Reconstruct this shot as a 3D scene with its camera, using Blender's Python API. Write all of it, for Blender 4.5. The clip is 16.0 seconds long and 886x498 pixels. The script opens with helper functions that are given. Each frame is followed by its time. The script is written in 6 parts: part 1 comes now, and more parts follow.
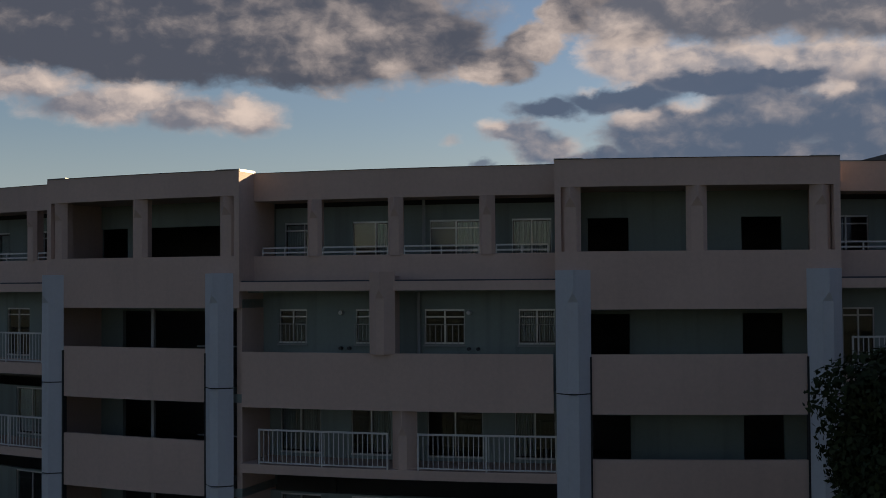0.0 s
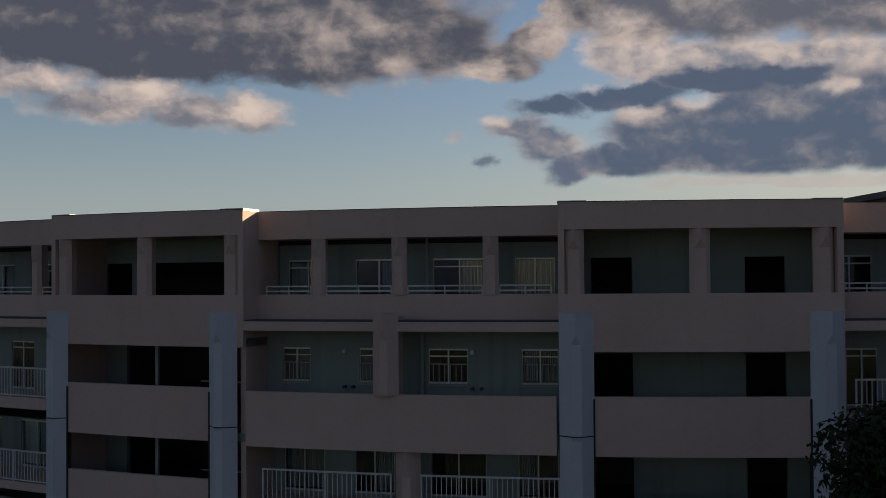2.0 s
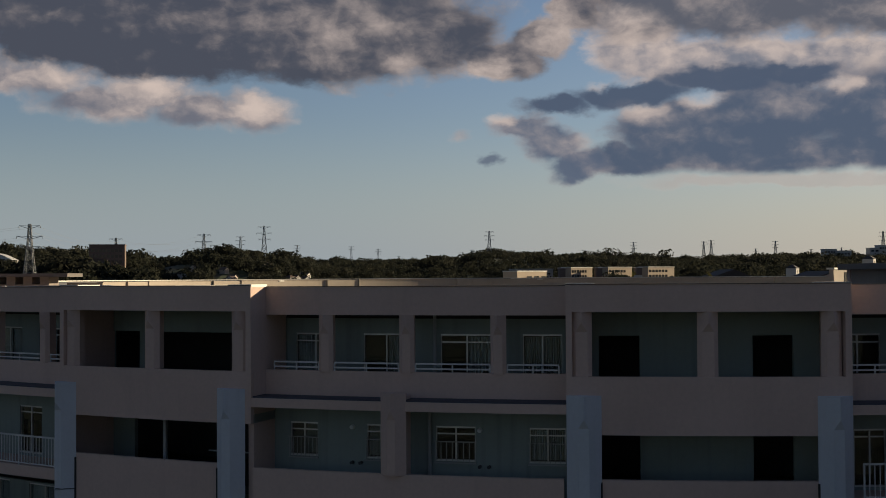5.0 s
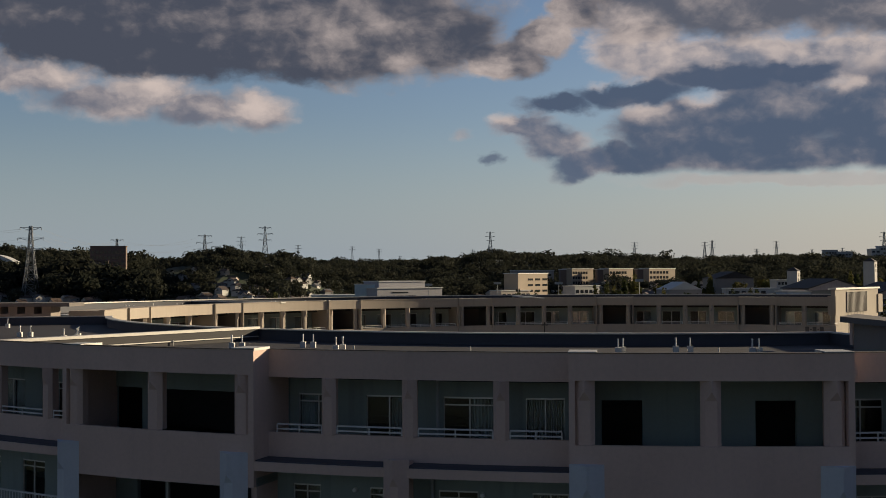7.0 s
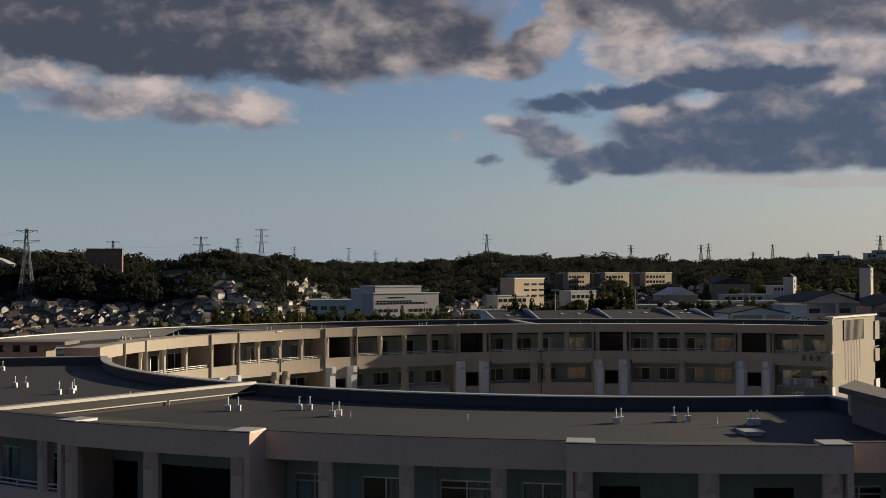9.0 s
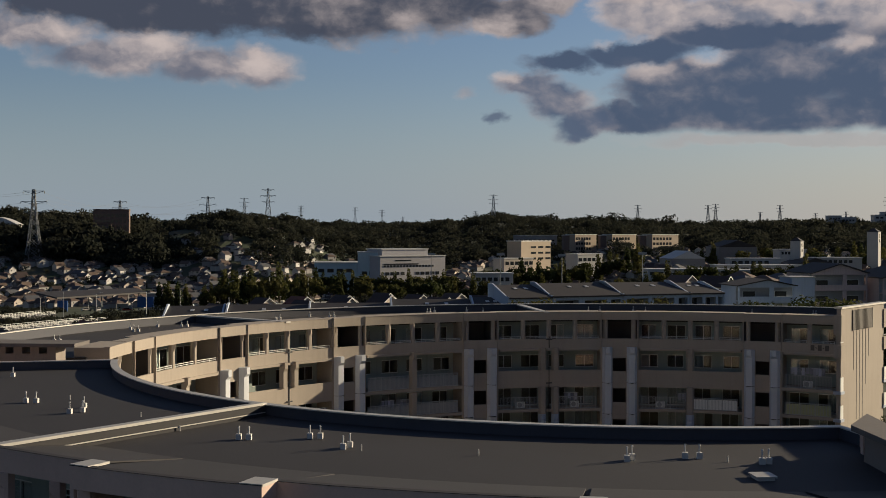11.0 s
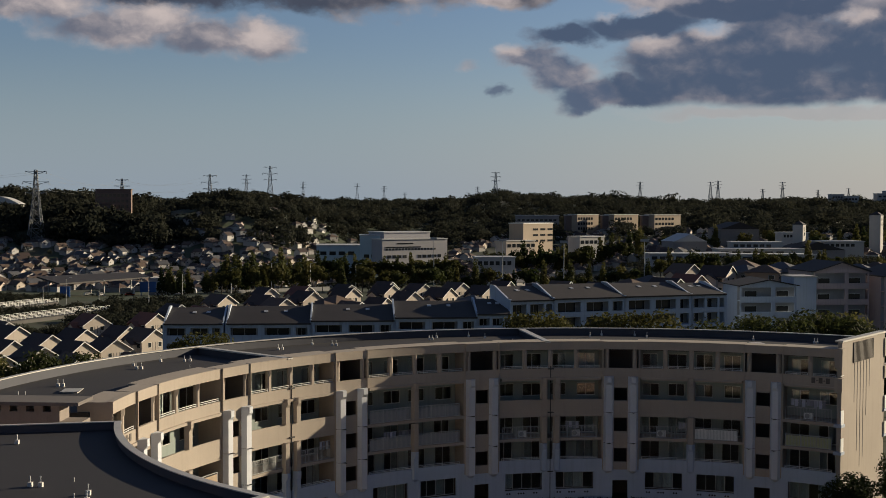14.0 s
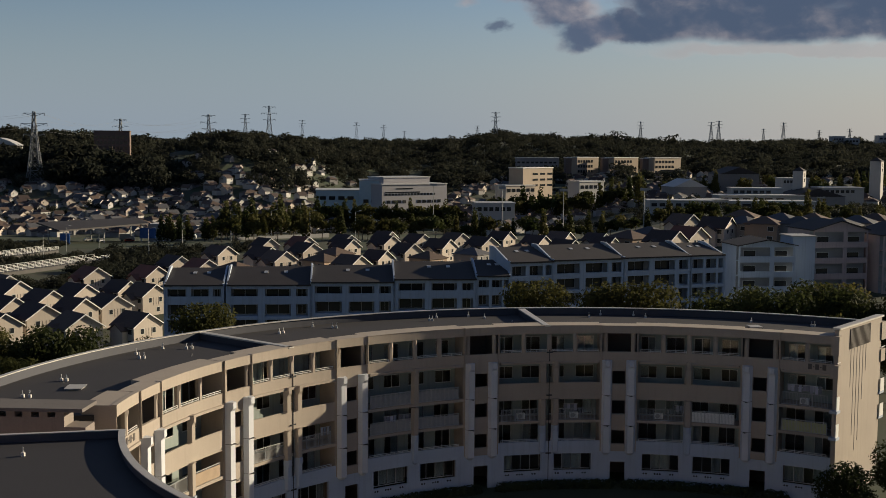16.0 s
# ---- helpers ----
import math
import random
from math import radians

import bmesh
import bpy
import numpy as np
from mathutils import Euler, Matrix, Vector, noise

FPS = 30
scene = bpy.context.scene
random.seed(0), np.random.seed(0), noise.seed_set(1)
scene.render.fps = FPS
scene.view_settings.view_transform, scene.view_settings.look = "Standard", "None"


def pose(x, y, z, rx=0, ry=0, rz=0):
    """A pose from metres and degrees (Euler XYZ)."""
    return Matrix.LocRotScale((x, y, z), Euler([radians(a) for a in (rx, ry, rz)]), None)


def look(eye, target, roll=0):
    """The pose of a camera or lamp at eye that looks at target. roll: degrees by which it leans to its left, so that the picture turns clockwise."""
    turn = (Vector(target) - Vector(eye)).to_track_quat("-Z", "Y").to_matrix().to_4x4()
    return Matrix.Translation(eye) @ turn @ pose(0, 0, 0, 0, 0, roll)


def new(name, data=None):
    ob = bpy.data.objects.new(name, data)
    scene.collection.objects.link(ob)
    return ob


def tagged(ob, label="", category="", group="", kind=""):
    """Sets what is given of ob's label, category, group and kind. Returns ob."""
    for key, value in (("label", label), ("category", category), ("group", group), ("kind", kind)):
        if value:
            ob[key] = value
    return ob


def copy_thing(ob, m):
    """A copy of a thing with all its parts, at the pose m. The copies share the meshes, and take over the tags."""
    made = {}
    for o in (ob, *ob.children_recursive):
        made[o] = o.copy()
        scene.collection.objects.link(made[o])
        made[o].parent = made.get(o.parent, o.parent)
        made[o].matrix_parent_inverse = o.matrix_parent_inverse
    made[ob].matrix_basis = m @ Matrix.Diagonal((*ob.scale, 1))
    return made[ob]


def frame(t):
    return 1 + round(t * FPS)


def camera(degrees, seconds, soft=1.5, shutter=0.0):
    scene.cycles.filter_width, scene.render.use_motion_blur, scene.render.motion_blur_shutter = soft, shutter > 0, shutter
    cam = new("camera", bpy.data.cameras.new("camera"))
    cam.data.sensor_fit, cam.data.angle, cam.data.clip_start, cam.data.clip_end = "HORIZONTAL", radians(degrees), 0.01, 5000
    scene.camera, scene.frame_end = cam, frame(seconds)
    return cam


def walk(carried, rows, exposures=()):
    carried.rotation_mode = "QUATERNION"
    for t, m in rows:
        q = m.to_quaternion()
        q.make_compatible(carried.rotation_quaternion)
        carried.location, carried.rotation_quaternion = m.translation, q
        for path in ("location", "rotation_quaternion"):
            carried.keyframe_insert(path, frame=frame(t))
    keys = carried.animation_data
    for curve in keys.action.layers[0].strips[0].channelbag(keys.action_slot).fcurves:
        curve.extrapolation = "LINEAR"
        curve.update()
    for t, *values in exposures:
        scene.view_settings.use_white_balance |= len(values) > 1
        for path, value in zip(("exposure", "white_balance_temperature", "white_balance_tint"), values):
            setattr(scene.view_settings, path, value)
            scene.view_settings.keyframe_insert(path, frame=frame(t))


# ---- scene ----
cam = camera(40.9, 16.0, 0.8)
EXPOSURE = [(0.0, 0.76, 6150, 10), (4.0, 0.58, 6050, 10), (7.0, 0.54, 5850, 10), (9.0, 0.50, 5720, 10), (11.5, 0.46, 5650, 10), (16.0, 0.48, 5600, 10)]
PATH = [
    (0, (0.715, -0.049, 11.352), (0.624, 1.948, 11.406), -0.4),
    (0.5, (0.716, -0.024, 11.28), (0.624, 1.972, 11.351), -0.4),
    (1, (0.837, -0.034, 11.698), (0.736, 1.963, 11.762), -0.4),
    (1.5, (0.788, -0.064, 12.222), (0.69, 1.933, 12.274), -0.4),
    (2, (0.747, -0.124, 12.57), (0.649, 1.873, 12.619), -0.4),
    (2.5, (0.766, -0.137, 13.028), (0.666, 1.86, 13.07), -0.5),
    (3, (0.772, -0.156, 13.357), (0.673, 1.841, 13.401), -0.4),
    (3.5, (0.786, -0.189, 13.612), (0.686, 1.808, 13.662), -0.4),
    (4, (0.747, -0.193, 13.987), (0.643, 1.804, 14.036), -0.4),
    (6.5, (0.66, -0.223, 16.208), (0.553, 1.773, 16.253), -0.3),
    (7, (0.643, -0.241, 16.709), (0.535, 1.756, 16.754), -0.3),
    (7.5, (0.638, -0.261, 17.275), (0.529, 1.736, 17.321), -0.2),
    (8, (0.618, -0.241, 17.861), (0.512, 1.756, 17.908), -0.1),
    (8.5, (0.623, -0.224, 18.483), (0.519, 1.773, 18.529), -0.1),
    (9, (0.609, -0.121, 19.1), (0.507, 1.876, 19.146), -0.1),
    (11.5, (0.393, 0.096, 22.615), (0.279, 2.092, 22.571), 0.1),
    (12, (0.439, 0.072, 23.408), (0.327, 2.068, 23.353), 0.1),
    (12.5, (0.502, 0.143, 24.29), (0.39, 2.139, 24.231), 0.0),
    (13, (0.525, 0.171, 25.166), (0.409, 2.166, 25.106), 0.1),
    (13.5, (0.401, 0.063, 26.194), (0.288, 2.059, 26.132), 0.1),
    (14, (0.39, 0.094, 27.165), (0.274, 2.089, 27.095), 0.2),
    (14.5, (0.354, 0.057, 28.23), (0.238, 2.051, 28.137), 0.2),
    (15, (0.326, 0.03, 29.337), (0.211, 2.023, 29.216), 0.3),
    (15.5, (0.302, 0.057, 30.421), (0.188, 2.048, 30.272), 0.3),
    (16, (0.286, 0.045, 31.625), (0.172, 2.034, 31.449), 0.4),
]
walk(cam, [(t, look(eye, target, roll)) for t, eye, target, roll in PATH], EXPOSURE)


# ---- light ----
SUN_AZ, SUN_EL = 61.5, 14.5  # degrees to the right of +y, degrees above the horizon
world = bpy.data.worlds.new("sky")
scene.world = world
world.use_nodes = True
wn = world.node_tree
WN, WL = wn.nodes.new, wn.links.new
sky = WN("ShaderNodeTexSky")
sky.sky_type, sky.sun_disc = "NISHITA", False
sky.sun_elevation, sky.sun_rotation = radians(SUN_EL), radians(SUN_AZ)
sky.air_density, sky.dust_density, sky.ozone_density = 1.0, 0.6, 1.5
SKY_STRENGTH = 0.06
def w_math(op, *args):
    n = WN("ShaderNodeMath")
    n.operation = op
    for k, v in enumerate(args):
        if isinstance(v, (int, float)):
            n.inputs[k].default_value = v
        else:
            WL(v, n.inputs[k])
    return n.outputs[0]


def w_vec(op, *args):
    n = WN("ShaderNodeVectorMath")
    n.operation = op
    for k, v in enumerate(args):
        if isinstance(v, tuple):
            n.inputs[k].default_value = v
        elif isinstance(v, (int, float)):
            n.inputs["Scale"].default_value = v
        else:
            WL(v, n.inputs[k])
    return n.outputs["Value"] if op == "LENGTH" else n.outputs["Vector"]


def w_noise(vec, scale, detail, rough=0.55, colour=False):
    n = WN("ShaderNodeTexNoise")
    n.inputs["Scale"].default_value, n.inputs["Detail"].default_value, n.inputs["Roughness"].default_value = scale, detail, rough
    WL(vec, n.inputs["Vector"])
    return n.outputs["Color" if colour else "Fac"]


def w_range(v, lo, hi, a=0.0, b=1.0):
    n = WN("ShaderNodeMapRange")
    n.interpolation_type = "SMOOTHSTEP"
    for k, x in zip(("From Min", "From Max", "To Min", "To Max"), (lo, hi, a, b)):
        n.inputs[k].default_value = x
    WL(v, n.inputs["Value"])
    return n.outputs[0]


def w_mix(f, a, b):
    n = WN("ShaderNodeMix")
    n.data_type = "RGBA"
    for k, v in (("Factor", f), ("A", a), ("B", b)):
        if isinstance(v, tuple):
            n.inputs[k].default_value = (*v, 1)
        elif isinstance(v, float):
            n.inputs[k].default_value = v
        else:
            WL(v, n.inputs[k])
    return n.outputs["Result"]


coord = WN("ShaderNodeTexCoord").outputs["Generated"]
sep = WN("ShaderNodeSeparateXYZ")
WL(coord, sep.inputs[0])
azim = w_math("DEGREES", w_math("ARCTAN2", sep.outputs[0], sep.outputs[1]))
elev = w_math("DEGREES", w_math("ARCSINE", sep.outputs[2]))
# a flat chart of the sky ahead: one unit is 2.7 degrees, v runs down
chart = WN("ShaderNodeCombineXYZ")
sky_u = w_math("ADD", 7.84, w_math("MULTIPLY", 21.02, w_math("TANGENT", w_math("RADIANS", w_math("ADD", azim, 2.92)))))
sky_v = w_math("SUBTRACT", 4.41, w_math("MULTIPLY", 21.02, w_math("TANGENT", w_math("RADIANS", w_math("SUBTRACT", elev, 1.32)))))
WL(sky_u, chart.inputs[0])
WL(sky_v, chart.inputs[1])
flat_p = chart.outputs[0]
wide_p = w_vec("MULTIPLY", flat_p, (0.62, 1.0, 1.0))


def ruffle(p, scale, detail, amount):
    shift = w_vec("SUBTRACT", w_noise(wide_p, scale, detail, 0.58, True), (0.5, 0.5, 0.5))
    return w_vec("ADD", p, w_vec("MULTIPLY", shift, (amount * 1.5, amount, 0.0)))


rough_p = ruffle(ruffle(w_vec("ADD", flat_p, (-0.14, -0.03, 0.0)), 0.8, 3.0, 0.55), 2.8, 7.0, 0.36)
soft_p = ruffle(flat_p, 0.9, 3.0, 0.5)
puffs = w_noise(w_vec("MULTIPLY", soft_p, (0.7, 1.0, 1.0)), 1.35, 6.0, 0.5)
puffs_sun = w_noise(w_vec("MULTIPLY", w_vec("ADD", soft_p, (0.24, -0.22, 0.0)), (0.7, 1.0, 1.0)), 1.35, 3.0, 0.5)
relief = w_math("SUBTRACT", puffs, puffs_sun)
grain = w_math("SUBTRACT", w_noise(w_vec("MULTIPLY", rough_p, (0.7, 1.0, 1.0)), 4.2, 7.0, 0.62), 0.5)


def spot(p, u, v, ru, rv):
    """1 in the middle of an ellipse, 0 at its rim, negative outside."""
    return w_math("SUBTRACT", 1.0, w_vec("LENGTH", w_vec("MULTIPLY", w_vec("SUBTRACT", p, (u, v, 0.0)), (1 / ru, 1 / rv, 0.0))))


def cloud_layer(behind, cells, soft, dark, bright, tone, glow=(), edge=0.3, carve=1.0, depth=0.9, opacity=0.97, base=None):
    """A bank of clouds over what lies behind: cells make its outline, glow where the low sun picks it out or leaves it grey."""
    field = None
    for c in cells:
        one = spot(rough_p, *c)
        field = one if field is None else w_math("SMOOTH_MAX", field, one, 0.15)
    field = w_math("ADD", field, w_math("MULTIPLY", w_math("SUBTRACT", puffs, 0.5), 0.55 * depth))
    field = w_math("ADD", field, w_math("MULTIPLY", grain, 0.3))
    cover = w_math("MULTIPLY", w_range(field, -0.02, soft), opacity)
    if base:
        cover = w_math("MULTIPLY", cover, w_range(w_math("ADD", sky_v, w_math("MULTIPLY", w_math("SUBTRACT", puffs, 0.5), 0.35)), base + 0.09, base - 0.11))
    light = w_math("ADD", w_math("ADD", w_math("MULTIPLY", relief, 1.15 * carve), w_math("MULTIPLY", grain, 0.55 * carve)), w_range(field, 0.5, 0.0, tone, tone + edge))
    for u, v, ru, rv, k in glow:
        light = w_math("ADD", light, w_math("MULTIPLY", w_range(spot(rough_p, u, v, ru, rv), 0.0, 0.85), k))
    return w_mix(cover, behind, w_mix(w_range(light, 0.0, 1.0), dark, bright))


clear = w_vec("MULTIPLY", sky.outputs[0], (1.10 * SKY_STRENGTH, 1.03 * SKY_STRENGTH, 1.08 * SKY_STRENGTH))
haze = w_mix(w_range(azim, -12.0, 24.0), (0.27, 0.308, 0.33), (0.415, 0.37, 0.305))
clear = w_mix(w_math("MULTIPLY", w_range(elev, 8.0, 0.0, 0.0, 0.8), w_range(w_math("ABSOLUTE", azim), 60.0, 30.0)), clear, haze)
CREAM, WARM_GREY, BLUE_GREY = (0.55, 0.43, 0.35), (0.059, 0.061, 0.075), (0.068, 0.086, 0.122)
ahead = clear
# thin veil and the lit bank between the two right-hand decks
ahead = cloud_layer(ahead, [(14.2, 3.25, 4.2, 0.16), (17.5, 3.2, 3.0, 0.2)], 0.6, (0.30, 0.26, 0.23), CREAM, 0.4, carve=0.3, opacity=0.55)
ahead = cloud_layer(ahead, [(12.4, 1.25, 2.0, 0.5), (14.4, 1.3, 2.2, 0.5), (16.5, 1.3, 2.0, 0.5), (11.2, 0.9, 1.0, 0.5)], 0.4, (0.15, 0.155, 0.18), CREAM, 0.42, carve=1.2)
# upper right deck
ahead = cloud_layer(ahead, [(11.2, 0.25, 1.2, 0.75), (13.0, 0.1, 2.6, 0.95), (15.5, 0.25, 2.5, 0.9), (18.0, 0.2, 3.0, 1.1), (14.0, -1.6, 6.0, 1.6)], 0.42, (0.092, 0.092, 0.106), CREAM, 0.16,
                    [(11.1, 0.55, 1.0, 0.6, 0.3), (12.2, 1.0, 1.6, 0.3, 0.3), (15.2, 1.1, 1.6, 0.25, 0.3), (13.6, 0.55, 1.6, 0.5, -0.15)], 0.35, 1.0)
# upper left deck and the lit arm at its end
ahead = cloud_layer(ahead, [(1.0, -0.3, 4.5, 1.55), (4.5, -0.1, 4.5, 1.5), (2.6, 0.65, 4.4, 0.95), (5.8, 0.7, 2.8, 0.9), (7.5, 0.6, 1.3, 0.85), (-3.0, 0.2, 3.5, 1.3), (3.0, -2.2, 7.0, 2.2),
                            (8.7, 1.0, 0.9, 0.42), (9.45, 0.65, 0.75, 0.42), (10.0, 0.2, 0.6, 0.55), (10.3, -0.5, 0.9, 0.8)], 0.34, WARM_GREY, CREAM, 0.15,
                    [(5.9, 0.5, 2.2, 0.7, 0.16), (7.0, 1.05, 0.55, 0.3, 0.35), (8.5, 1.2, 0.9, 0.4, 0.45), (9.7, 0.45, 0.9, 0.7, 0.42), (10.3, -0.4, 0.8, 0.7, 0.3), (1.2, 0.95, 3.0, 0.6, -0.3), (4.0, 1.3, 2.4, 0.45, -0.32), (0.5, 0.0, 3.0, 0.6, -0.14), (5.2, 0.95, 1.2, 0.35, 0.15)], 0.2, 0.9)
# lit cloud under the left deck
ahead = cloud_layer(ahead, [(0.2, 1.5, 1.6, 0.42), (2.4, 1.68, 1.1, 0.42), (3.4, 2.0, 1.3, 0.4), (4.35, 1.95, 0.8, 0.46), (1.6, 1.9, 1.4, 0.36), (-2.0, 1.4, 2.0, 0.4)], 0.55, (0.135, 0.132, 0.15), CREAM, 0.32,
                    [(2.4, 1.55, 1.1, 0.45, 0.45), (4.4, 1.85, 0.7, 0.45, 0.5), (0.6, 1.45, 1.4, 0.3, 0.2), (3.2, 2.25, 1.5, 0.28, -0.3), (1.2, 1.9, 1.2, 0.3, -0.1)], 0.25, 1.1)
# blue-grey mass with a level base, its outlier, and the dark streak before it
ahead = cloud_layer(ahead, [(11.9, 2.35, 1.5, 0.7), (13.5, 2.15, 1.8, 0.8), (15.4, 2.2, 1.8, 0.9), (17.8, 2.1, 2.4, 1.0), (14.5, 2.85, 4.6, 0.5), (11.0, 2.9, 1.3, 0.36)], 0.4, BLUE_GREY, CREAM, 0.1,
                    [(12.2, 1.8, 0.6, 0.35, 0.6), (11.3, 2.05, 0.6, 0.35, 0.4), (13.6, 2.0, 1.2, 0.4, 0.12), (14.75, 1.7, 0.35, 0.3, 0.6), (13.2, 2.55, 1.6, 0.5, -0.1), (13.0, 3.05, 3.0, 0.14, 0.12)], 0.22, 0.75, base=3.14)
ahead = cloud_layer(ahead, [(9.1, 2.3, 0.72, 0.32), (9.6, 2.55, 0.75, 0.42), (10.1, 2.95, 0.7, 0.3)], 0.5, (0.090, 0.108, 0.145), CREAM, 0.12, [(8.7, 2.15, 0.4, 0.25, 0.5), (10.1, 2.55, 0.4, 0.3, 0.35)], 0.3, 0.8)
ahead = cloud_layer(ahead, [(9.7, 1.88, 0.95, 0.26), (11.0, 1.72, 1.4, 0.3), (12.6, 1.52, 1.5, 0.28), (13.9, 1.5, 1.0, 0.22)], 0.45, BLUE_GREY, CREAM, 0.03, [(10.35, 1.45, 0.35, 0.2, 0.8), (11.2, 1.42, 0.4, 0.18, 0.7)], 0.18, 0.5)
ahead = cloud_layer(ahead, [(8.43, 2.9, 0.26, 0.15)], 0.7, (0.12, 0.14, 0.17), CREAM, 0.05, edge=0.2)
ahead = cloud_layer(ahead, [(7.95, 2.36, 0.26, 0.17)], 0.9, (0.25, 0.24, 0.24), CREAM, 0.3, opacity=0.7)
# the sky round the view goes on with clouds of the same kind
out = w_math("MAXIMUM", w_range(w_math("ABSOLUTE", azim), 27.0, 33.0), w_range(elev, 16.0, 20.0))
rest = w_range(w_math("SUBTRACT", w_math("MULTIPLY", w_noise(coord, 2.6, 6.0, 0.6), 4.0), 1.75), -0.06, 0.30)
whole = w_mix(out, ahead, w_mix(w_math("MULTIPLY", rest, 0.96), clear, (0.045, 0.058, 0.090)))
back = wn.nodes["Background"]
WL(whole, back.inputs[0])
back.inputs[1].default_value = 0.8
sun = new("sun", bpy.data.lights.new("sun", "SUN"))
sun.data.energy, sun.data.angle, sun.data.color = 5.0, radians(0.5), (1.0, 0.77, 0.465)
_a, _e = radians(SUN_AZ), radians(SUN_EL)
SUN_DIR = Vector((math.sin(_a) * math.cos(_e), math.cos(_a) * math.cos(_e), math.sin(_e)))
sun.matrix_world = look(SUN_DIR * 200, (0, 0, 0))


# ---- materials ----
def material(name, col, rough=0.8, vary=0.12, big=0.4, fine=14.0, streak=0.0, bump=0.15, metal=0.0, rand=0.0, tint=None, spec=0.5):
    """A base colour with stains at two scales, optional rain streaks, fine relief and a change from piece to piece."""
    m = bpy.data.materials.new(name)
    m.use_nodes = True
    t = m.node_tree
    N, L = t.nodes.new, t.links.new
    b = t.nodes["Principled BSDF"]
    b.inputs["Roughness"].default_value, b.inputs["Metallic"].default_value = rough, metal
    b.inputs["Specular IOR Level"].default_value = spec
    co = N("ShaderNodeTexCoord").outputs["Object"]

    def noise_at(scale, detail=4.0, squash=None):
        n = N("ShaderNodeTexNoise")
        n.inputs["Scale"].default_value, n.inputs["Detail"].default_value = scale, detail
        src = co
        if squash:
            mp = N("ShaderNodeMapping")
            mp.inputs["Scale"].default_value = squash
            L(co, mp.inputs[0])
            src = mp.outputs[0]
        L(src, n.inputs["Vector"])
        return n.outputs["Fac"]

    def math_node(op, a, bb):
        n = N("ShaderNodeMath")
        n.operation = op
        for k, v in enumerate((a, bb)):
            if isinstance(v, (int, float)):
                n.inputs[k].default_value = v
            else:
                L(v, n.inputs[k])
        return n.outputs[0]

    total = math_node("ADD", math_node("MULTIPLY", math_node("SUBTRACT", noise_at(big), 0.5), 2.2 * vary),
                      math_node("MULTIPLY", math_node("SUBTRACT", noise_at(fine), 0.5), 1.2 * vary))
    if streak:
        total = math_node("SUBTRACT", total, math_node("MULTIPLY", math_node("MAXIMUM", math_node("SUBTRACT", noise_at(1.0, 5.0, (3.0, 3.0, 0.12)), 0.52), 0.0), 4.0 * streak))
    if rand:
        info = N("ShaderNodeObjectInfo")
        total = math_node("ADD", total, math_node("MULTIPLY", math_node("SUBTRACT", info.outputs["Random"], 0.5), rand))
    hsv = N("ShaderNodeHueSaturation")
    hsv.inputs["Color"].default_value = (*col, 1)
    if tint:
        mix = N("ShaderNodeMix")
        mix.data_type = "RGBA"
        mix.inputs["A"].default_value, mix.inputs["B"].default_value = (*col, 1), (*tint, 1)
        if rand:
            wn2 = N("ShaderNodeTexWhiteNoise")
            wn2.noise_dimensions = "1D"
            L(N("ShaderNodeObjectInfo").outputs["Random"], wn2.inputs["W"])
            L(wn2.outputs["Value"], mix.inputs["Factor"])
        else:
            ramp = N("ShaderNodeMapRange")
            ramp.inputs["From Min"].default_value, ramp.inputs["From Max"].default_value = 0.4, 0.62
            L(noise_at(big * 2.3), ramp.inputs["Value"])
            L(ramp.outputs[0], mix.inputs["Factor"])
        L(mix.outputs["Result"], hsv.inputs["Color"])
    L(math_node("ADD", total, 1.0), hsv.inputs["Value"])
    L(hsv.outputs[0], b.inputs["Base Color"])
    if bump:
        bp = N("ShaderNodeBump")
        bp.inputs["Strength"].default_value, bp.inputs["Distance"].default_value = bump, 0.02
        L(noise_at(fine * 2.5), bp.inputs["Height"])
        L(bp.outputs[0], b.inputs["Normal"])
    return m


BEIGE = material("beige_plaster", (0.60, 0.448, 0.378), 0.85, 0.14, 0.35, 9, 0.06)
BLUEGREY = material("grey_pilaster_paint", (0.58, 0.60, 0.64), 0.7, 0.10, 0.5, 9, 0.10)
# darker copy of the beige, toned down to deepen the far facade's shade
FARBEIGE = material("shade_toned_beige_plaster", (0.368, 0.318, 0.264), 0.85, 0.12, 0.35, 9, 0.08)
# white plaster, with the blue cast of the shaded court put into its colour
BASEWALL = material("shade_blue_white_plaster", (0.42, 0.48, 0.58), 0.8, 0.10, 0.35, 9, 0.12)
TEAL = material("sage_wall_paint", (0.27, 0.315, 0.295), 0.8, 0.10, 0.5, 10, 0.2)
# indoor shade is put into this dark colour for rooms and stairwells
INSIDE = material("shade_dark_interior", (0.15, 0.14, 0.135), 0.9, 0.12)
ROOF = material("roof_membrane", (0.029, 0.027, 0.030), 0.75, 0.16, 0.22, 6, 0, 0.2)
COPING = material("coping_metal", (0.55, 0.53, 0.49), 0.45, 0.10, 0.8, 10, 0.1, 0.05, 0.3)
PARAPET_IN = material("parapet_membrane", (0.055, 0.058, 0.075), 0.7, 0.12, 0.5, 8)
JOINT = material("joint_sealant", (0.03, 0.03, 0.032), 0.8, 0.1)
STEEL = material("white_painted_steel", (0.60, 0.60, 0.585), 0.45, 0.06, 2, 20, 0, 0.03)
ALU = material("aluminium_frame", (0.62, 0.62, 0.60), 0.4, 0.05, 2, 20, 0, 0.02, 0.4)
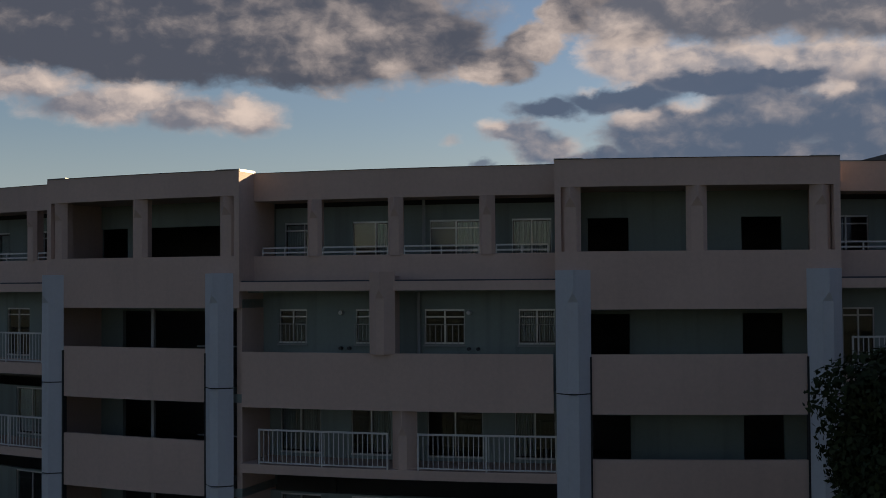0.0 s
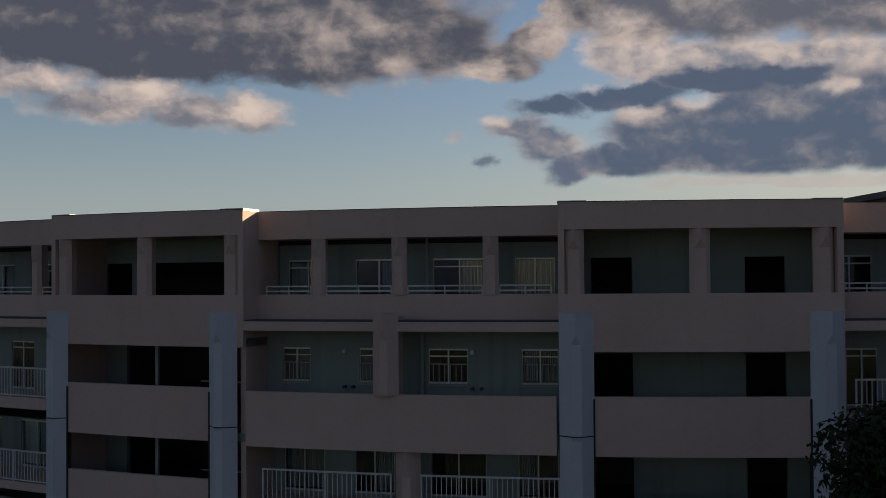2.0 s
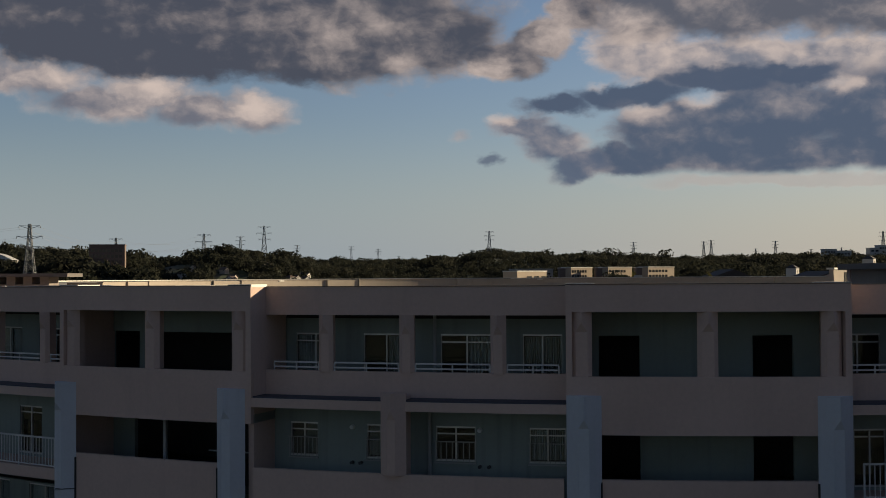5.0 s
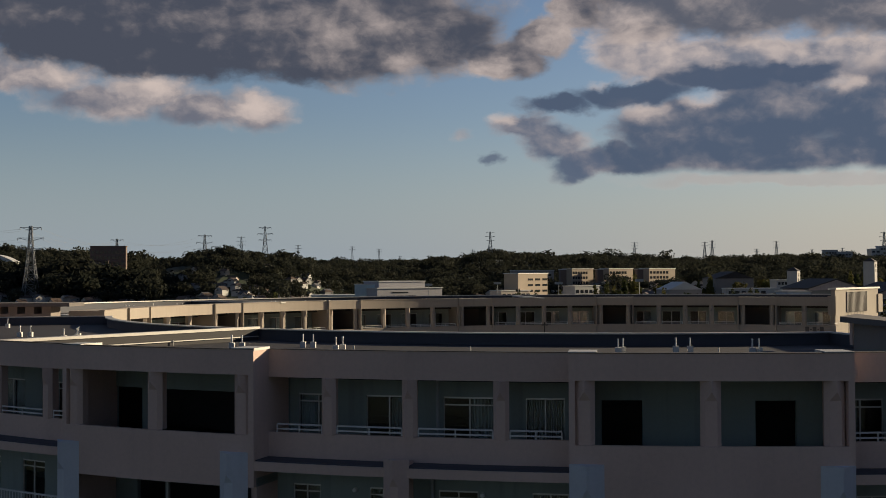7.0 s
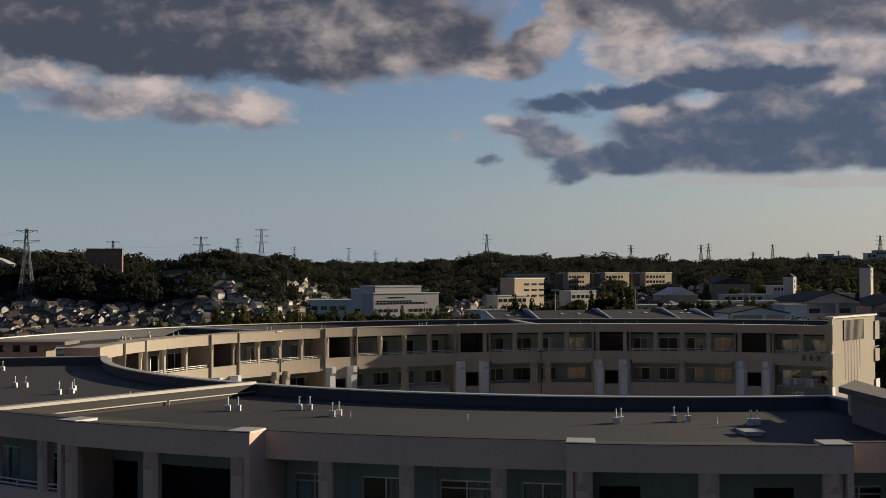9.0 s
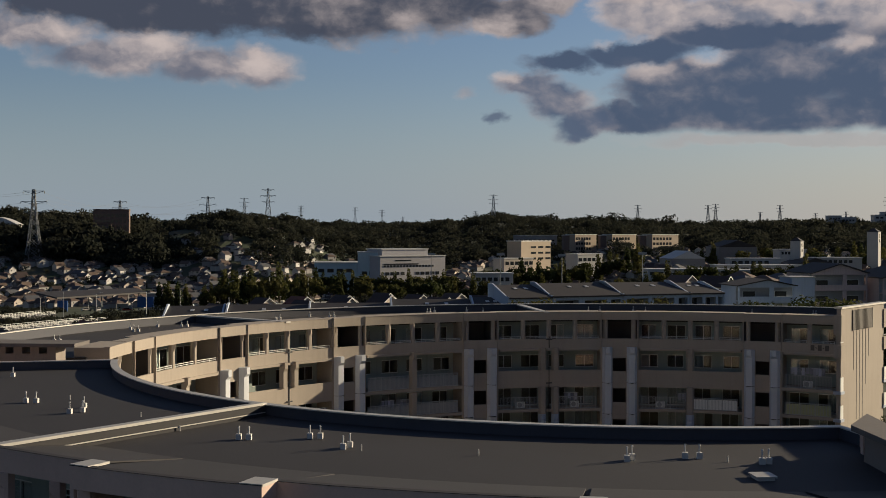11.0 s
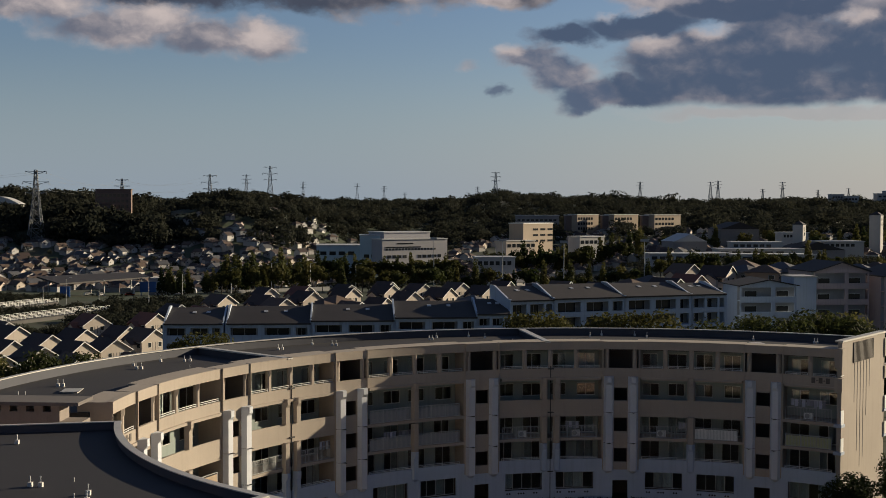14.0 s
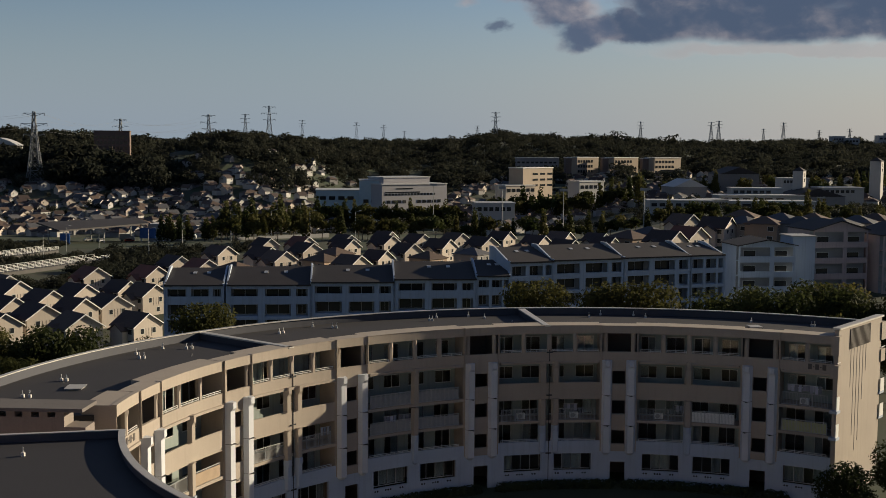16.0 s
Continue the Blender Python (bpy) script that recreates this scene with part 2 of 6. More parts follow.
DARKSTEEL = material("dark_steel", (0.05, 0.05, 0.055), 0.5, 0.1, 2, 20, 0, 0.03, 0.3)
PIPE = material("grey_pipe", (0.35, 0.36, 0.36), 0.5, 0.08, 2, 20, 0, 0.03)
CURTAIN = material("curtain_cloth", (0.42, 0.46, 0.46), 0.9, 0.15, 1.2, 20, 0.3, 0.1, rand=0.5)
BOX_WHITE = material("white_plastic", (0.75, 0.75, 0.72), 0.5, 0.05)
CERAMIC = material("vent_concrete", (0.60, 0.58, 0.54), 0.7, 0.1, 2, 18)
GREYRAIL = material("grey_painted_steel", (0.38, 0.39, 0.39), 0.5, 0.06, 2, 20, 0, 0.03)
WOODRAIL = material("wooden_screen", (0.36, 0.27, 0.18), 0.7, 0.2, 1.5, 20)
REED = material("reed_screen", (0.42, 0.43, 0.24), 0.8, 0.2, 2, 20)
MESHPANEL = material("grey_balcony_panel", (0.30, 0.31, 0.32), 0.6, 0.12, 1, 12)
CLOTHES = material("hanging_cloth", (0.35, 0.36, 0.42), 0.9, 0.2, 2, 12, rand=0.9)
SIGN = material("brown_sign_plate", (0.10, 0.085, 0.075), 0.6, 0.1)


def glass(name, col=(0.9, 0.95, 0.95)):
    m = bpy.data.materials.new(name)
    m.use_nodes = True
    b = m.node_tree.nodes["Principled BSDF"]
    b.inputs["Base Color"].default_value = (*col, 1)
    b.inputs["Roughness"].default_value, b.inputs["IOR"].default_value = 0.02, 1.45
    b.inputs["Transmission Weight"].default_value = 1.0
    return m


GLASS = glass("window_glass")
DARKGLASS = material("dark_window_glass", (0.03, 0.034, 0.038), 0.08, 0.2, 1.0, 5, 0, 0.0, spec=0.6)


# ---- building blocks ----
class Geo:
    def __init__(self):
        self.v, self.f = [], []

    def add(self, v, f):
        n = len(self.v)
        self.v += [tuple(p) for p in v]
        self.f += [tuple(i + n for i in q) for q in f]
        return self

    def box(self, x0, x1, y0, y1, z0, z1):
        v = [(x, y, z) for z in (z0, z1) for x, y in ((x0, y0), (x1, y0), (x1, y1), (x0, y1))]
        return self.add(v, [(3, 2, 1, 0), (4, 5, 6, 7), (0, 1, 5, 4), (1, 2, 6, 5), (2, 3, 7, 6), (3, 0, 4, 7)])

    def tube(self, a, b, r0, r1=None, n=6):
        a, b, r1 = Vector(a), Vector(b), r0 if r1 is None else r1
        w = (b - a).normalized()
        u = w.orthogonal().normalized()
        t = w.cross(u)
        ring = [(math.cos(2 * math.pi * i / n), math.sin(2 * math.pi * i / n)) for i in range(n)]
        v = [a + (u * c + t * s) * r0 for c, s in ring] + [b + (u * c + t * s) * r1 for c, s in ring]
        f = [(i, (i + 1) % n, n + (i + 1) % n, n + i) for i in range(n)]
        return self.add(v, f + [tuple(range(n - 1, -1, -1)), tuple(range(n, 2 * n))])

    def prism(self, pts, lift):
        """A polygon in space and the vector by which it is drawn out."""
        n, d = len(pts), Vector(lift)
        v = [Vector(p) for p in pts]
        return self.add(v + [p + d for p in v], [(i, (i + 1) % n, n + (i + 1) % n, n + i) for i in range(n)] + [tuple(range(n - 1, -1, -1)), tuple(range(n, 2 * n))])

    def mesh(self, name, mat, fix=True):
        me = bpy.data.meshes.new(name)
        me.from_pydata(self.v, [], self.f)
        if fix:
            bm = bmesh.new()
            bm.from_mesh(me)
            bmesh.ops.recalc_face_normals(bm, faces=bm.faces)
            bmesh.ops.remove_doubles(bm, verts=bm.verts, dist=0.0005)
            bm.to_mesh(me)
            bm.free()
        me.materials.append(mat)
        return me


class Ring:
    """Angles in degrees from the ring's axis, d in metres out of the facade, z up."""
    def __init__(self, cx, cy, r, sgn, out):
        self.cx, self.cy, self.r, self.sgn, self.out = cx, cy, r, sgn, out
        self.deg = 180 / math.pi / r  # degrees for a metre along the facade

    def p(self, a, d, z):
        r, t = self.r + self.out * d, radians(a)
        return (self.cx + r * math.sin(t), self.cy + self.sgn * r * math.cos(t), z)

    def arc(self, g, a0, a1, d0, d1, z0, z1, step=1.5):
        n = max(1, int(math.ceil(abs(a1 - a0) / step)))
        z0 = z0 or -0.9  # walls are founded below the ground
        v, f = [], []
        for i in range(n + 1):
            a = a0 + (a1 - a0) * i / n
            v += [self.p(a, d0, z0), self.p(a, d1, z0), self.p(a, d1, z1), self.p(a, d0, z1)]
        for i in range(n):
            b = 4 * i
            f += [(b + k, b + (k + 1) % 4, b + 4 + (k + 1) % 4, b + 4 + k) for k in range(4)]
        f += [(0, 3, 2, 1), (4 * n, 4 * n + 1, 4 * n + 2, 4 * n + 3)]
        return g.add(v, f)

    def slope(self, g, a0, a1, d0, z0, d1, z1, thick=0.05, step=1.5):
        """A sloping strip from (d0, z0) to (d1, z1)."""
        n = max(1, int(math.ceil(abs(a1 - a0) / step)))
        v, f = [], []
        for i in range(n + 1):
            a = a0 + (a1 - a0) * i / n
            v += [self.p(a, d0, z0 - thick), self.p(a, d1, z1 - thick), self.p(a, d1, z1), self.p(a, d0, z0)]
        for i in range(n):
            b = 4 * i
            f += [(b + k, b + (k + 1) % 4, b + 4 + (k + 1) % 4, b + 4 + k) for k in range(4)]
        f += [(0, 3, 2, 1), (4 * n, 4 * n + 1, 4 * n + 2, 4 * n + 3)]
        return g.add(v, f)

    def vcolumn(self, g, a, w, deep, z0, z1, d=0.0, stop=0.55, tip=0.14, foot=0.0, peak=0.012):
        """A pilaster pointed towards the viewer, its arris cut off below a triangular stop."""
        h = w / 2
        def outline(c, k=1.0):
            flat = deep * (1 - c / h)
            return [(-h * k, d), (-c * k, d + flat * k), (c * k, d + flat * k), (h * k, d)]
        cut = 0.24 if stop > 0.2 else 0.0  # the sloping triangle between chamfer and arris
        runs = [(tip, tip, z0, z1 - stop - cut), (peak, peak, z1 - stop, z1)]
        if cut:
            runs.append((tip, peak, z1 - stop - cut, z1 - stop))
        for c, c1, za, zb in runs:
            lo = [self.p(a + s * self.deg, e, za) for s, e in outline(c)]
            hi = [self.p(a + s * self.deg, e, zb) for s, e in outline(c1)]
            g.add(lo + hi, [(0, 1, 5, 4), (1, 2, 6, 5), (2, 3, 7, 6), (3, 0, 4, 7), (3, 2, 1, 0), (4, 5, 6, 7)])
        if foot:
            lo = [self.p(a + s * self.deg, e, z0 - foot) for s, e in outline(tip, 0.35)]
            hi = [self.p(a + s * self.deg, e, z0) for s, e in outline(tip)]
            g.add(lo + hi, [(0, 1, 5, 4), (1, 2, 6, 5), (2, 3, 7, 6), (3, 0, 4, 7), (3, 2, 1, 0), (4, 5, 6, 7)])
        return g

    def wall(self, g, a0, a1, d0, d1, z0, z1, holes=()):
        """A wall with openings (a, b, bottom, top) that go through it, left to right."""
        at = a0
        for a, b, zb, zt in sorted(holes):
            if a > at:
                self.arc(g, at, a, d0, d1, z0, z1)
            if zb > z0:
                self.arc(g, a, b, d0, d1, z0, zb)
            if zt < z1:
                self.arc(g, a, b, d0, d1, zt, z1)
            at = b
        if a1 > at:
            self.arc(g, at, a1, d0, d1, z0, z1)
        return g


def part(name, g, mat, parent=None, label="", kind=""):
    ob = new(name, g if isinstance(g, bpy.types.Mesh) else g.mesh(name, mat))
    ob.parent = parent
    return tagged(ob, label, kind=kind)


def thing(name, label, category, group="", kind=""):
    ob = new(name)
    return tagged(ob, label, category, group, kind)


def railing(R, parent, a0, a1, d, z0, z1, gap=0.14, fine=True, posts=1.6, label="white painted steel railing"):
    """Rails with each baluster as a piece of its own (fine), or joined where far off."""
    g = Geo()
    R.arc(g, a0, a1, d - 0.03, d + 0.03, z1 - 0.05, z1)
    R.arc(g, a0, a1, d - 0.02, d + 0.02, z0 + 0.04, z0 + 0.08)
    n = max(1, int(round((a1 - a0) / R.deg / posts)))
    for i in range(n + 1):
        a = a0 + (a1 - a0) * i / n
        R.arc(g, a - 0.022 * R.deg, a + 0.022 * R.deg, d - 0.025, d + 0.025, z0, z1)
    count = int((a1 - a0) / R.deg / gap)
    if not fine:
        for i in range(1, count):
            a = a0 + (a1 - a0) * i / count
            R.arc(g, a - 0.012 * R.deg, a + 0.012 * R.deg, d - 0.01, d + 0.01, z0 + 0.05, z1 - 0.04)
        return part("railing", g, GREYRAIL, parent, "grey painted steel railing", "stuff")
    rail = part("railing", g, STEEL, parent, label)
    bar = Geo().box(-0.011, 0.011, -0.011, 0.011, z0 + 0.05, z1 - 0.04).mesh("baluster", STEEL)
    for i in range(1, count):
        ob = new("baluster", bar)
        ob.parent = rail
        ob.location = R.p(a0 + (a1 - a0) * i / count, d, 0)
    return rail


def low_rail(R, parent, a0, a1, d, z, high=0.26):
    g = Geo()
    for k in (0.45, 1.0):
        R.arc(g, a0, a1, d - 0.022, d + 0.022, z + high * k - 0.045, z + high * k)
    n = max(2, int(round((a1 - a0) / R.deg / 0.9)))
    for i in range(n + 1):
        a = a0 + (a1 - a0) * i / n
        R.arc(g, a - 0.02 * R.deg, a + 0.02 * R.deg, d - 0.015, d + 0.015, z, z + high - 0.045)
    return part("railing", g, STEEL, parent, "white low steel railing")


def window(R, parent, a0, a1, d, z0, z1, panes=2, transom=0.0, clear=True, curtain=0.5, bars=False):
    """Aluminium frame, sliding panes and perhaps a drawn curtain, in an opening of the wall."""
    w = 0.035 * R.deg
    g = Geo()
    R.arc(g, a0, a1, d - 0.06, d, z1 - 0.05, z1)
    R.arc(g, a0, a1, d - 0.06, d + 0.03, z0, z0 + 0.05)
    for i in range(panes + 1):
        a = a0 + (a1 - a0) * i / panes
        R.arc(g, max(a0, a - w / 1.6), min(a1, a + w / 1.6), d - 0.06, d - 0.004, z0 + 0.05, z1 - 0.05)
    if transom:
        R.arc(g, a0, a1, d - 0.05, d - 0.01, z1 - transom - 0.04, z1 - transom)
    win = part("window", g, ALU, parent)
    for i in range(panes):
        b0, b1 = a0 + (a1 - a0) * i / panes + w, a0 + (a1 - a0) * (i + 1) / panes - w
        g = Geo()
        R.arc(g, b0, b1, d - 0.042, d - 0.034, z0 + 0.06, z1 - 0.06)
        ob = part("pane", g, GLASS if clear else DARKGLASS, win)
        ob.visible_shadow = not clear
        if clear and random.random() < curtain:
            g = Geo()
            folds = 14
            v = []
            for k in range(folds + 1):
                a = b0 + (b1 - b0) * k / folds
                e = d - 0.16 + 0.03 * (-1) ** k
                v += [R.p(a, e, z0 + 0.08), R.p(a, e, z1 - 0.08)]
            g.add(v, [(2 * k, 2 * k + 2, 2 * k + 3, 2 * k + 1) for k in range(folds)])
            part("curtain", g, CURTAIN, win, "pale hanging curtain")
    if bars:
        for e, za, zb in ((0.10, z0 + 0.55 * (z1 - z0), z0 + 0.55 * (z1 - z0) + 0.03), (0.04, z0 - 0.06, z0 - 0.03)):
            g = Geo()
            R.arc(g, a0 - 0.04 * R.deg, a1 + 0.04 * R.deg, d + e, d + 0.12, za, zb)
            part("guard_rail", g, PIPE, win, "slim metal window guard rail")
        n = 7
        for i in range(n + 1):
            a = a0 + (a1 - a0) * i / n
            g = Geo()
            R.arc(g, a - 0.01 * R.deg, a + 0.01 * R.deg, d + 0.10, d + 0.115, z0 - 0.05, z0 + 0.55 * (z1 - z0))
            part("guard_bar", g, PIPE, win)
    return win


# ---- the near ring building, seen from outside ----
random.seed(11)
NEAR = Ring(6.8, 77.0, 45.2, -1, 1)
FAR = Ring(11.36, 75.9, 36.5, 1, -1)
near = thing("apartment_building", "curved beige concrete apartment block with flat dark roof and balconies", "apartment building", "ring of apartment blocks")
N0, N1 = -74.8, 12.2     # its two ends
STAIRS = ((-26.5, -17.4), (-5.75, 3.85))
UNITS = ((-47.5, -37.9, True), (-37.9, -26.5, True), (-17.4, -5.75, True), (3.85, N1, True))
P5, P4, P3, P2 = 12.12, 9.36, 6.56, 3.76

g = Geo()
NEAR.arc(g, N0, N1, -14.6, -2.2, 13.6, 13.95)
part("roof", g, ROOF, near, "dark grey flat roof membrane")
g = Geo()
NEAR.arc(g, N0, N1, -14.6, -14.35, 13.2, 14.40)
part("parapet", g, PARAPET_IN, near, "dark membrane-lined inner parapet")
g = Geo()
NEAR.arc(g, N0, N1, -14.66, -14.25, 14.40, 14.45)
part("coping", g, COPING, near, "pale metal coping")
for a in (N0 + 0.16, N1 - 0.16):
    g = Geo()
    NEAR.arc(g, a - 0.16, a + 0.16, -14.35, -0.9, 13.2, 14.40)
    part("parapet", g, PARAPET_IN, near)
    g = Geo()
    NEAR.arc(g, a - 0.24, a + 0.24, -14.25, -0.9, 14.40, 14.45)
    part("coping", g, COPING, near)
# party-wall upstand across the roof
g = Geo()
NEAR.arc(g, -33.8, -33.3, -14.2, -0.6, 13.95, 14.43)
part("upstand", g, ROOF, near)
g = Geo()
NEAR.arc(g, -33.85, -33.25, -14.3, -0.4, 14.43, 14.54)
part("coping", g, COPING, near, "pale metal coping on the party wall")
g = Geo()
NEAR.arc(g, -33.24, -33.2, -14.2, -0.6, 14.1, 14.14)
part("flashing", g, COPING, near)
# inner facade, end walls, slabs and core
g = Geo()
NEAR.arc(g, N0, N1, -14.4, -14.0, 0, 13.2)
# the darker beige here cuts warm bounce onto the far facade
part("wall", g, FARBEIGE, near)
for a in (N0, N1 - 0.35):
    g = Geo()
    NEAR.arc(g, a, a + 0.35, -14.0, -0.95, 0, 13.6)
    part("end_wall", g, BEIGE, near)
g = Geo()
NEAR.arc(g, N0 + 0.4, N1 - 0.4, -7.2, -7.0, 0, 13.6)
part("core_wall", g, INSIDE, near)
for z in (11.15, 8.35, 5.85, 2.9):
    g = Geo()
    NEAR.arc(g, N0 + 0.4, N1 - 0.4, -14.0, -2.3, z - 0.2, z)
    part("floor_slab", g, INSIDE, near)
g = Geo()
NEAR.arc(g, N0, -47.5, -2.4, -0.9, 0, 14.6)
part("wall", g, BEIGE, near)


def near_stair(a0, a1, left):
    R, m = NEAR, NEAR.deg
    g = Geo()
    R.arc(g, a0, a1, -0.2, 0, 13.86, 14.6)
    R.arc(g, a0, a1, -2.2, -0.2, 13.86, 14.0)
    for s in (a0, a1 - 0.2 * m):
        R.arc(g, s, s + 0.2 * m, -1.1, -0.2, 14.0, 14.56)
    part("roof_band", g, BEIGE, near)
    g = Geo()
    R.slope(g, a0 + 0.2 * m, a1 - 0.2 * m, -0.2, 14.56, -5.2, 13.97)
    R.arc(g, a0, a1, -0.24, 0.02, 14.6, 14.615)
    part("roof_edge", g, ROOF, near, "dark roof membrane dressed over the edge")
    for s in (a0, a1 - 0.75 * m):
        g = Geo()
        R.arc(g, s - 0.02, s + 0.75 * m + 0.02, -0.95, -0.02, 14.56, 14.64)
        part("corner_cap", g, COPING, near, "pale metal corner cap")
    up = 0.2 if left else 0.0
    for lo, hi in ((10.56 + up / 4, P5), (7.76 + up * 0.6, P4 + up / 3), (4.96 + up, P3 + up), (2.16 + up, P2 + up)):
        g = Geo()
        inset = 0.0 if hi == P5 else 0.62 * m
        R.arc(g, a0 + inset, a1 - inset, -0.16, 0, lo, hi)
        part("balcony_wall", g, BEIGE, near)
        g = Geo()
        R.arc(g, a0, a1, -2.2, -0.16, lo, lo + 0.25)
        part("balcony_slab", g, TEAL, near)
    for s in (a0, a1 - 0.17 * m):
        g = Geo()
        R.arc(g, s, s + 0.17 * m, -2.2, 0, P5, 13.86)
        part("pier", g, BEIGE, near)
        g = Geo()
        R.arc(g, s, s + 0.17 * m, -2.2, -0.17, 0, P5)
        part("side_wall", g, BEIGE, near)
    # back wall with two doorways a floor
    wid = (a1 - a0)
    for lo, hi, top in ((10.81, 13.86, 13.12), (8.01, 10.56, 10.38), (5.21, 7.76, 7.5), (2.41, 4.96, 4.7)):
        if left:
            holes = [(a0 + wid * 0.02, a0 + wid * 0.19, lo, top), (a0 + wid * 0.28, a0 + wid * 0.96, lo, top)] if top > 13 else [(a0 + wid * 0.16, a0 + wid * 0.97, lo, hi - 0.1)]
        else:
            holes = [(a0 + wid * 0.115, a0 + wid * 0.275, lo, top), (a0 + wid * 0.715, a0 + wid * 0.875, lo, top)]
        g = Geo()
        R.wall(g, a0, a1, -2.3, -2.15, lo, hi, holes)
        part("back_wall", g, TEAL, near, "sage green painted wall with dark doorways")
        if left and top < 13:
            g = Geo()
            R.arc(g, a0 + wid * 0.455, a0 + wid * 0.47, -1.2, -1.1, lo, hi)
            part("post", g, PIPE, near)
            g = Geo()
            R.arc(g, a0 + wid * 0.55, a0 + wid * 0.88, -2.6, -2.55, lo + 1.32, lo + 1.36)
            R.arc(g, a0 + wid * 0.65, a0 + wid * 0.66, -2.6, -2.55, lo, lo + 1.5)
            part("handrail", g, STEEL, near, "thin steel stair handrail")
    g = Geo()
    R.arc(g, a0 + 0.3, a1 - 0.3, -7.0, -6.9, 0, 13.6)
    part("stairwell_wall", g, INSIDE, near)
    for u in (0.055, 0.50, 0.935):
        g = Geo()
        R.vcolumn(g, a0 + wid * u, 0.56, 0.26, P5 - 0.02, 13.86, -0.2, 0.3, 0.16)
        part("column", g, BEIGE, near)
        g = Geo()
        R.arc(g, a0 + wid * u - 0.2 * m, a0 + wid * u + 0.2 * m, -0.5, -0.2, P5, 13.86)
        part("column_back", g, BEIGE, near)
    for s in ((a0 + 0.25 * m, a1 - 0.66 * m) if left else (a0 + 0.47 * m, a1 - 0.47 * m)):
        pil = thing("pilaster", "", "")
        pil.parent = near
        tagged(pil, "pale grey painted pilaster with dark joints")
        top = 11.62
        for k, z in enumerate((8.32, 5.52, 2.72, 0.0)):
            g = Geo()
            R.vcolumn(g, s, 0.94, 0.42, z + 0.012, top, 0.0, 0.62 if k == 0 else 0.001)
            part("pilaster_block", g, BLUEGREY, pil)
            if z:
                g = Geo()
                R.vcolumn(g, s, 0.90, 0.38, z - 0.022, z + 0.012, 0.0, 0.001)
                part("joint", g, JOINT, pil)
            top = z - 0.022
        g = Geo()
        e = 0.46 * m if s < (a0 + a1) / 2 else -0.46 * m
        R.arc(g, s + e - 0.03, s + e + 0.03, -0.12, 0.04, 0, 9.3)
        part("joint", g, JOINT, near)


def near_unit(a0, a1, full):
    R, m = NEAR, NEAR.deg
    wid = 11.65
    def at(u):
        return a0 + wid * u
    g = Geo()
    R.arc(g, a0, a1, -1.1, -0.9, 13.74, 14.56)
    R.arc(g, a0, a1, -2.4, -1.1, 13.74, 13.94)
    part("roof_band", g, BEIGE, near)
    g = Geo()
    R.slope(g, a0, a1, -1.1, 14.52, -5.2, 13.97)
    R.arc(g, a0, a1, -1.14, -0.88, 14.56, 14.575)
    part("roof_edge", g, ROOF, near, "dark roof membrane dressed over the edge")
    g = Geo()
    R.arc(g, a0, a1, -1.08, -0.9, 11.15, P5)
    part("balcony_wall", g, BEIGE, near)
    g = Geo()
    R.arc(g, a0, a1, -2.4, -0.02, 11.10, 11.36)
    part("balcony_slab", g, BEIGE, near, "projecting beige concrete ledge")
    g = Geo()
    R.arc(g, a0, a1, -0.88, -0.1, 11.36, 11.40)
    part("gutter_lining", g, PARAPET_IN, near)
    cols = [u for u in (0.215, 0.49, 0.785) if at(u) < a1 - 0.3]
    for u in cols:
        g = Geo()
        R.vcolumn(g, at(u), 0.46, 0.24, P5 - 0.03, 13.74, -0.95, 0.3, 0.13)
        part("column", g, BEIGE, near)
        g = Geo()
        R.arc(g, at(u) - 0.17 * m, at(u) + 0.17 * m, -1.25, -0.96, P5, 13.74)
        part("column_back", g, BEIGE, near)
    edges = [0.0] + [u for u in (0.215, 0.49, 0.785) if u in cols] + [min(1.0, (a1 - a0) / wid)]
    for k in range(len(edges) - 1):
        low_rail(R, near, at(edges[k]) + 0.25 * m, at(edges[k + 1]) - 0.25 * m, -0.98, P5)
    # fifth floor wall and sliding windows
    wins = [(u, v) for u, v in ((0.035, 0.185), (0.29, 0.455), (0.565, 0.745), (0.845, 0.975)) if at(v) < a1]
    g = Geo()
    R.wall(g, a0, a1, -2.4, -2.25, 11.36, 13.74, [(at(u), at(v), 11.5, 13.15) for u, v in wins])
    part("back_wall", g, TEAL, near, "sage green painted balcony wall")
    for k, (u, v) in enumerate(wins):
        window(R, near, at(u), at(v), -2.27, 11.5, 13.15, 2, 0.22 if k % 2 == 0 else 0.0, True, 0.75)
    # fourth floor: solid balcony wall, small barred windows
    side = a0 > 3 or a1 == -26.5      # outer bays: barred railing and tall windows
    g = Geo()
    if side:
        R.arc(g, a0 + 0.1, a1 - 0.1, -1.6, 0.0, 8.5, 8.86)
        part("balcony_slab", g, BEIGE, near)
        railing(R, near, a0 + 0.3 * m, a1 - 0.3 * m, -0.08, 8.86, 9.82)
    else:
        R.arc(g, a0 + 0.1, a1 - 0.1, -0.15, 0.0, 7.78, P4)
        part("balcony_wall", g, BEIGE, near)
        g = Geo()
        R.arc(g, a0, a1, -1.6, -0.15, 7.9, 8.35)
        part("balcony_slab", g, TEAL, near)
    wins = [(u, v) for u, v in ((0.06, 0.16), (0.335, 0.43), (0.57, 0.70), (0.875, 0.99)) if at(v) < a1]
    low4 = 8.95 if side else 9.55
    g = Geo()
    R.wall(g, a0, a1, -1.6, -1.45, 8.35, 11.10, [(at(u), at(v), low4, 10.55) for u, v in wins])
    part("back_wall", g, TEAL, near, "sage green painted balcony wall")
    g = Geo()
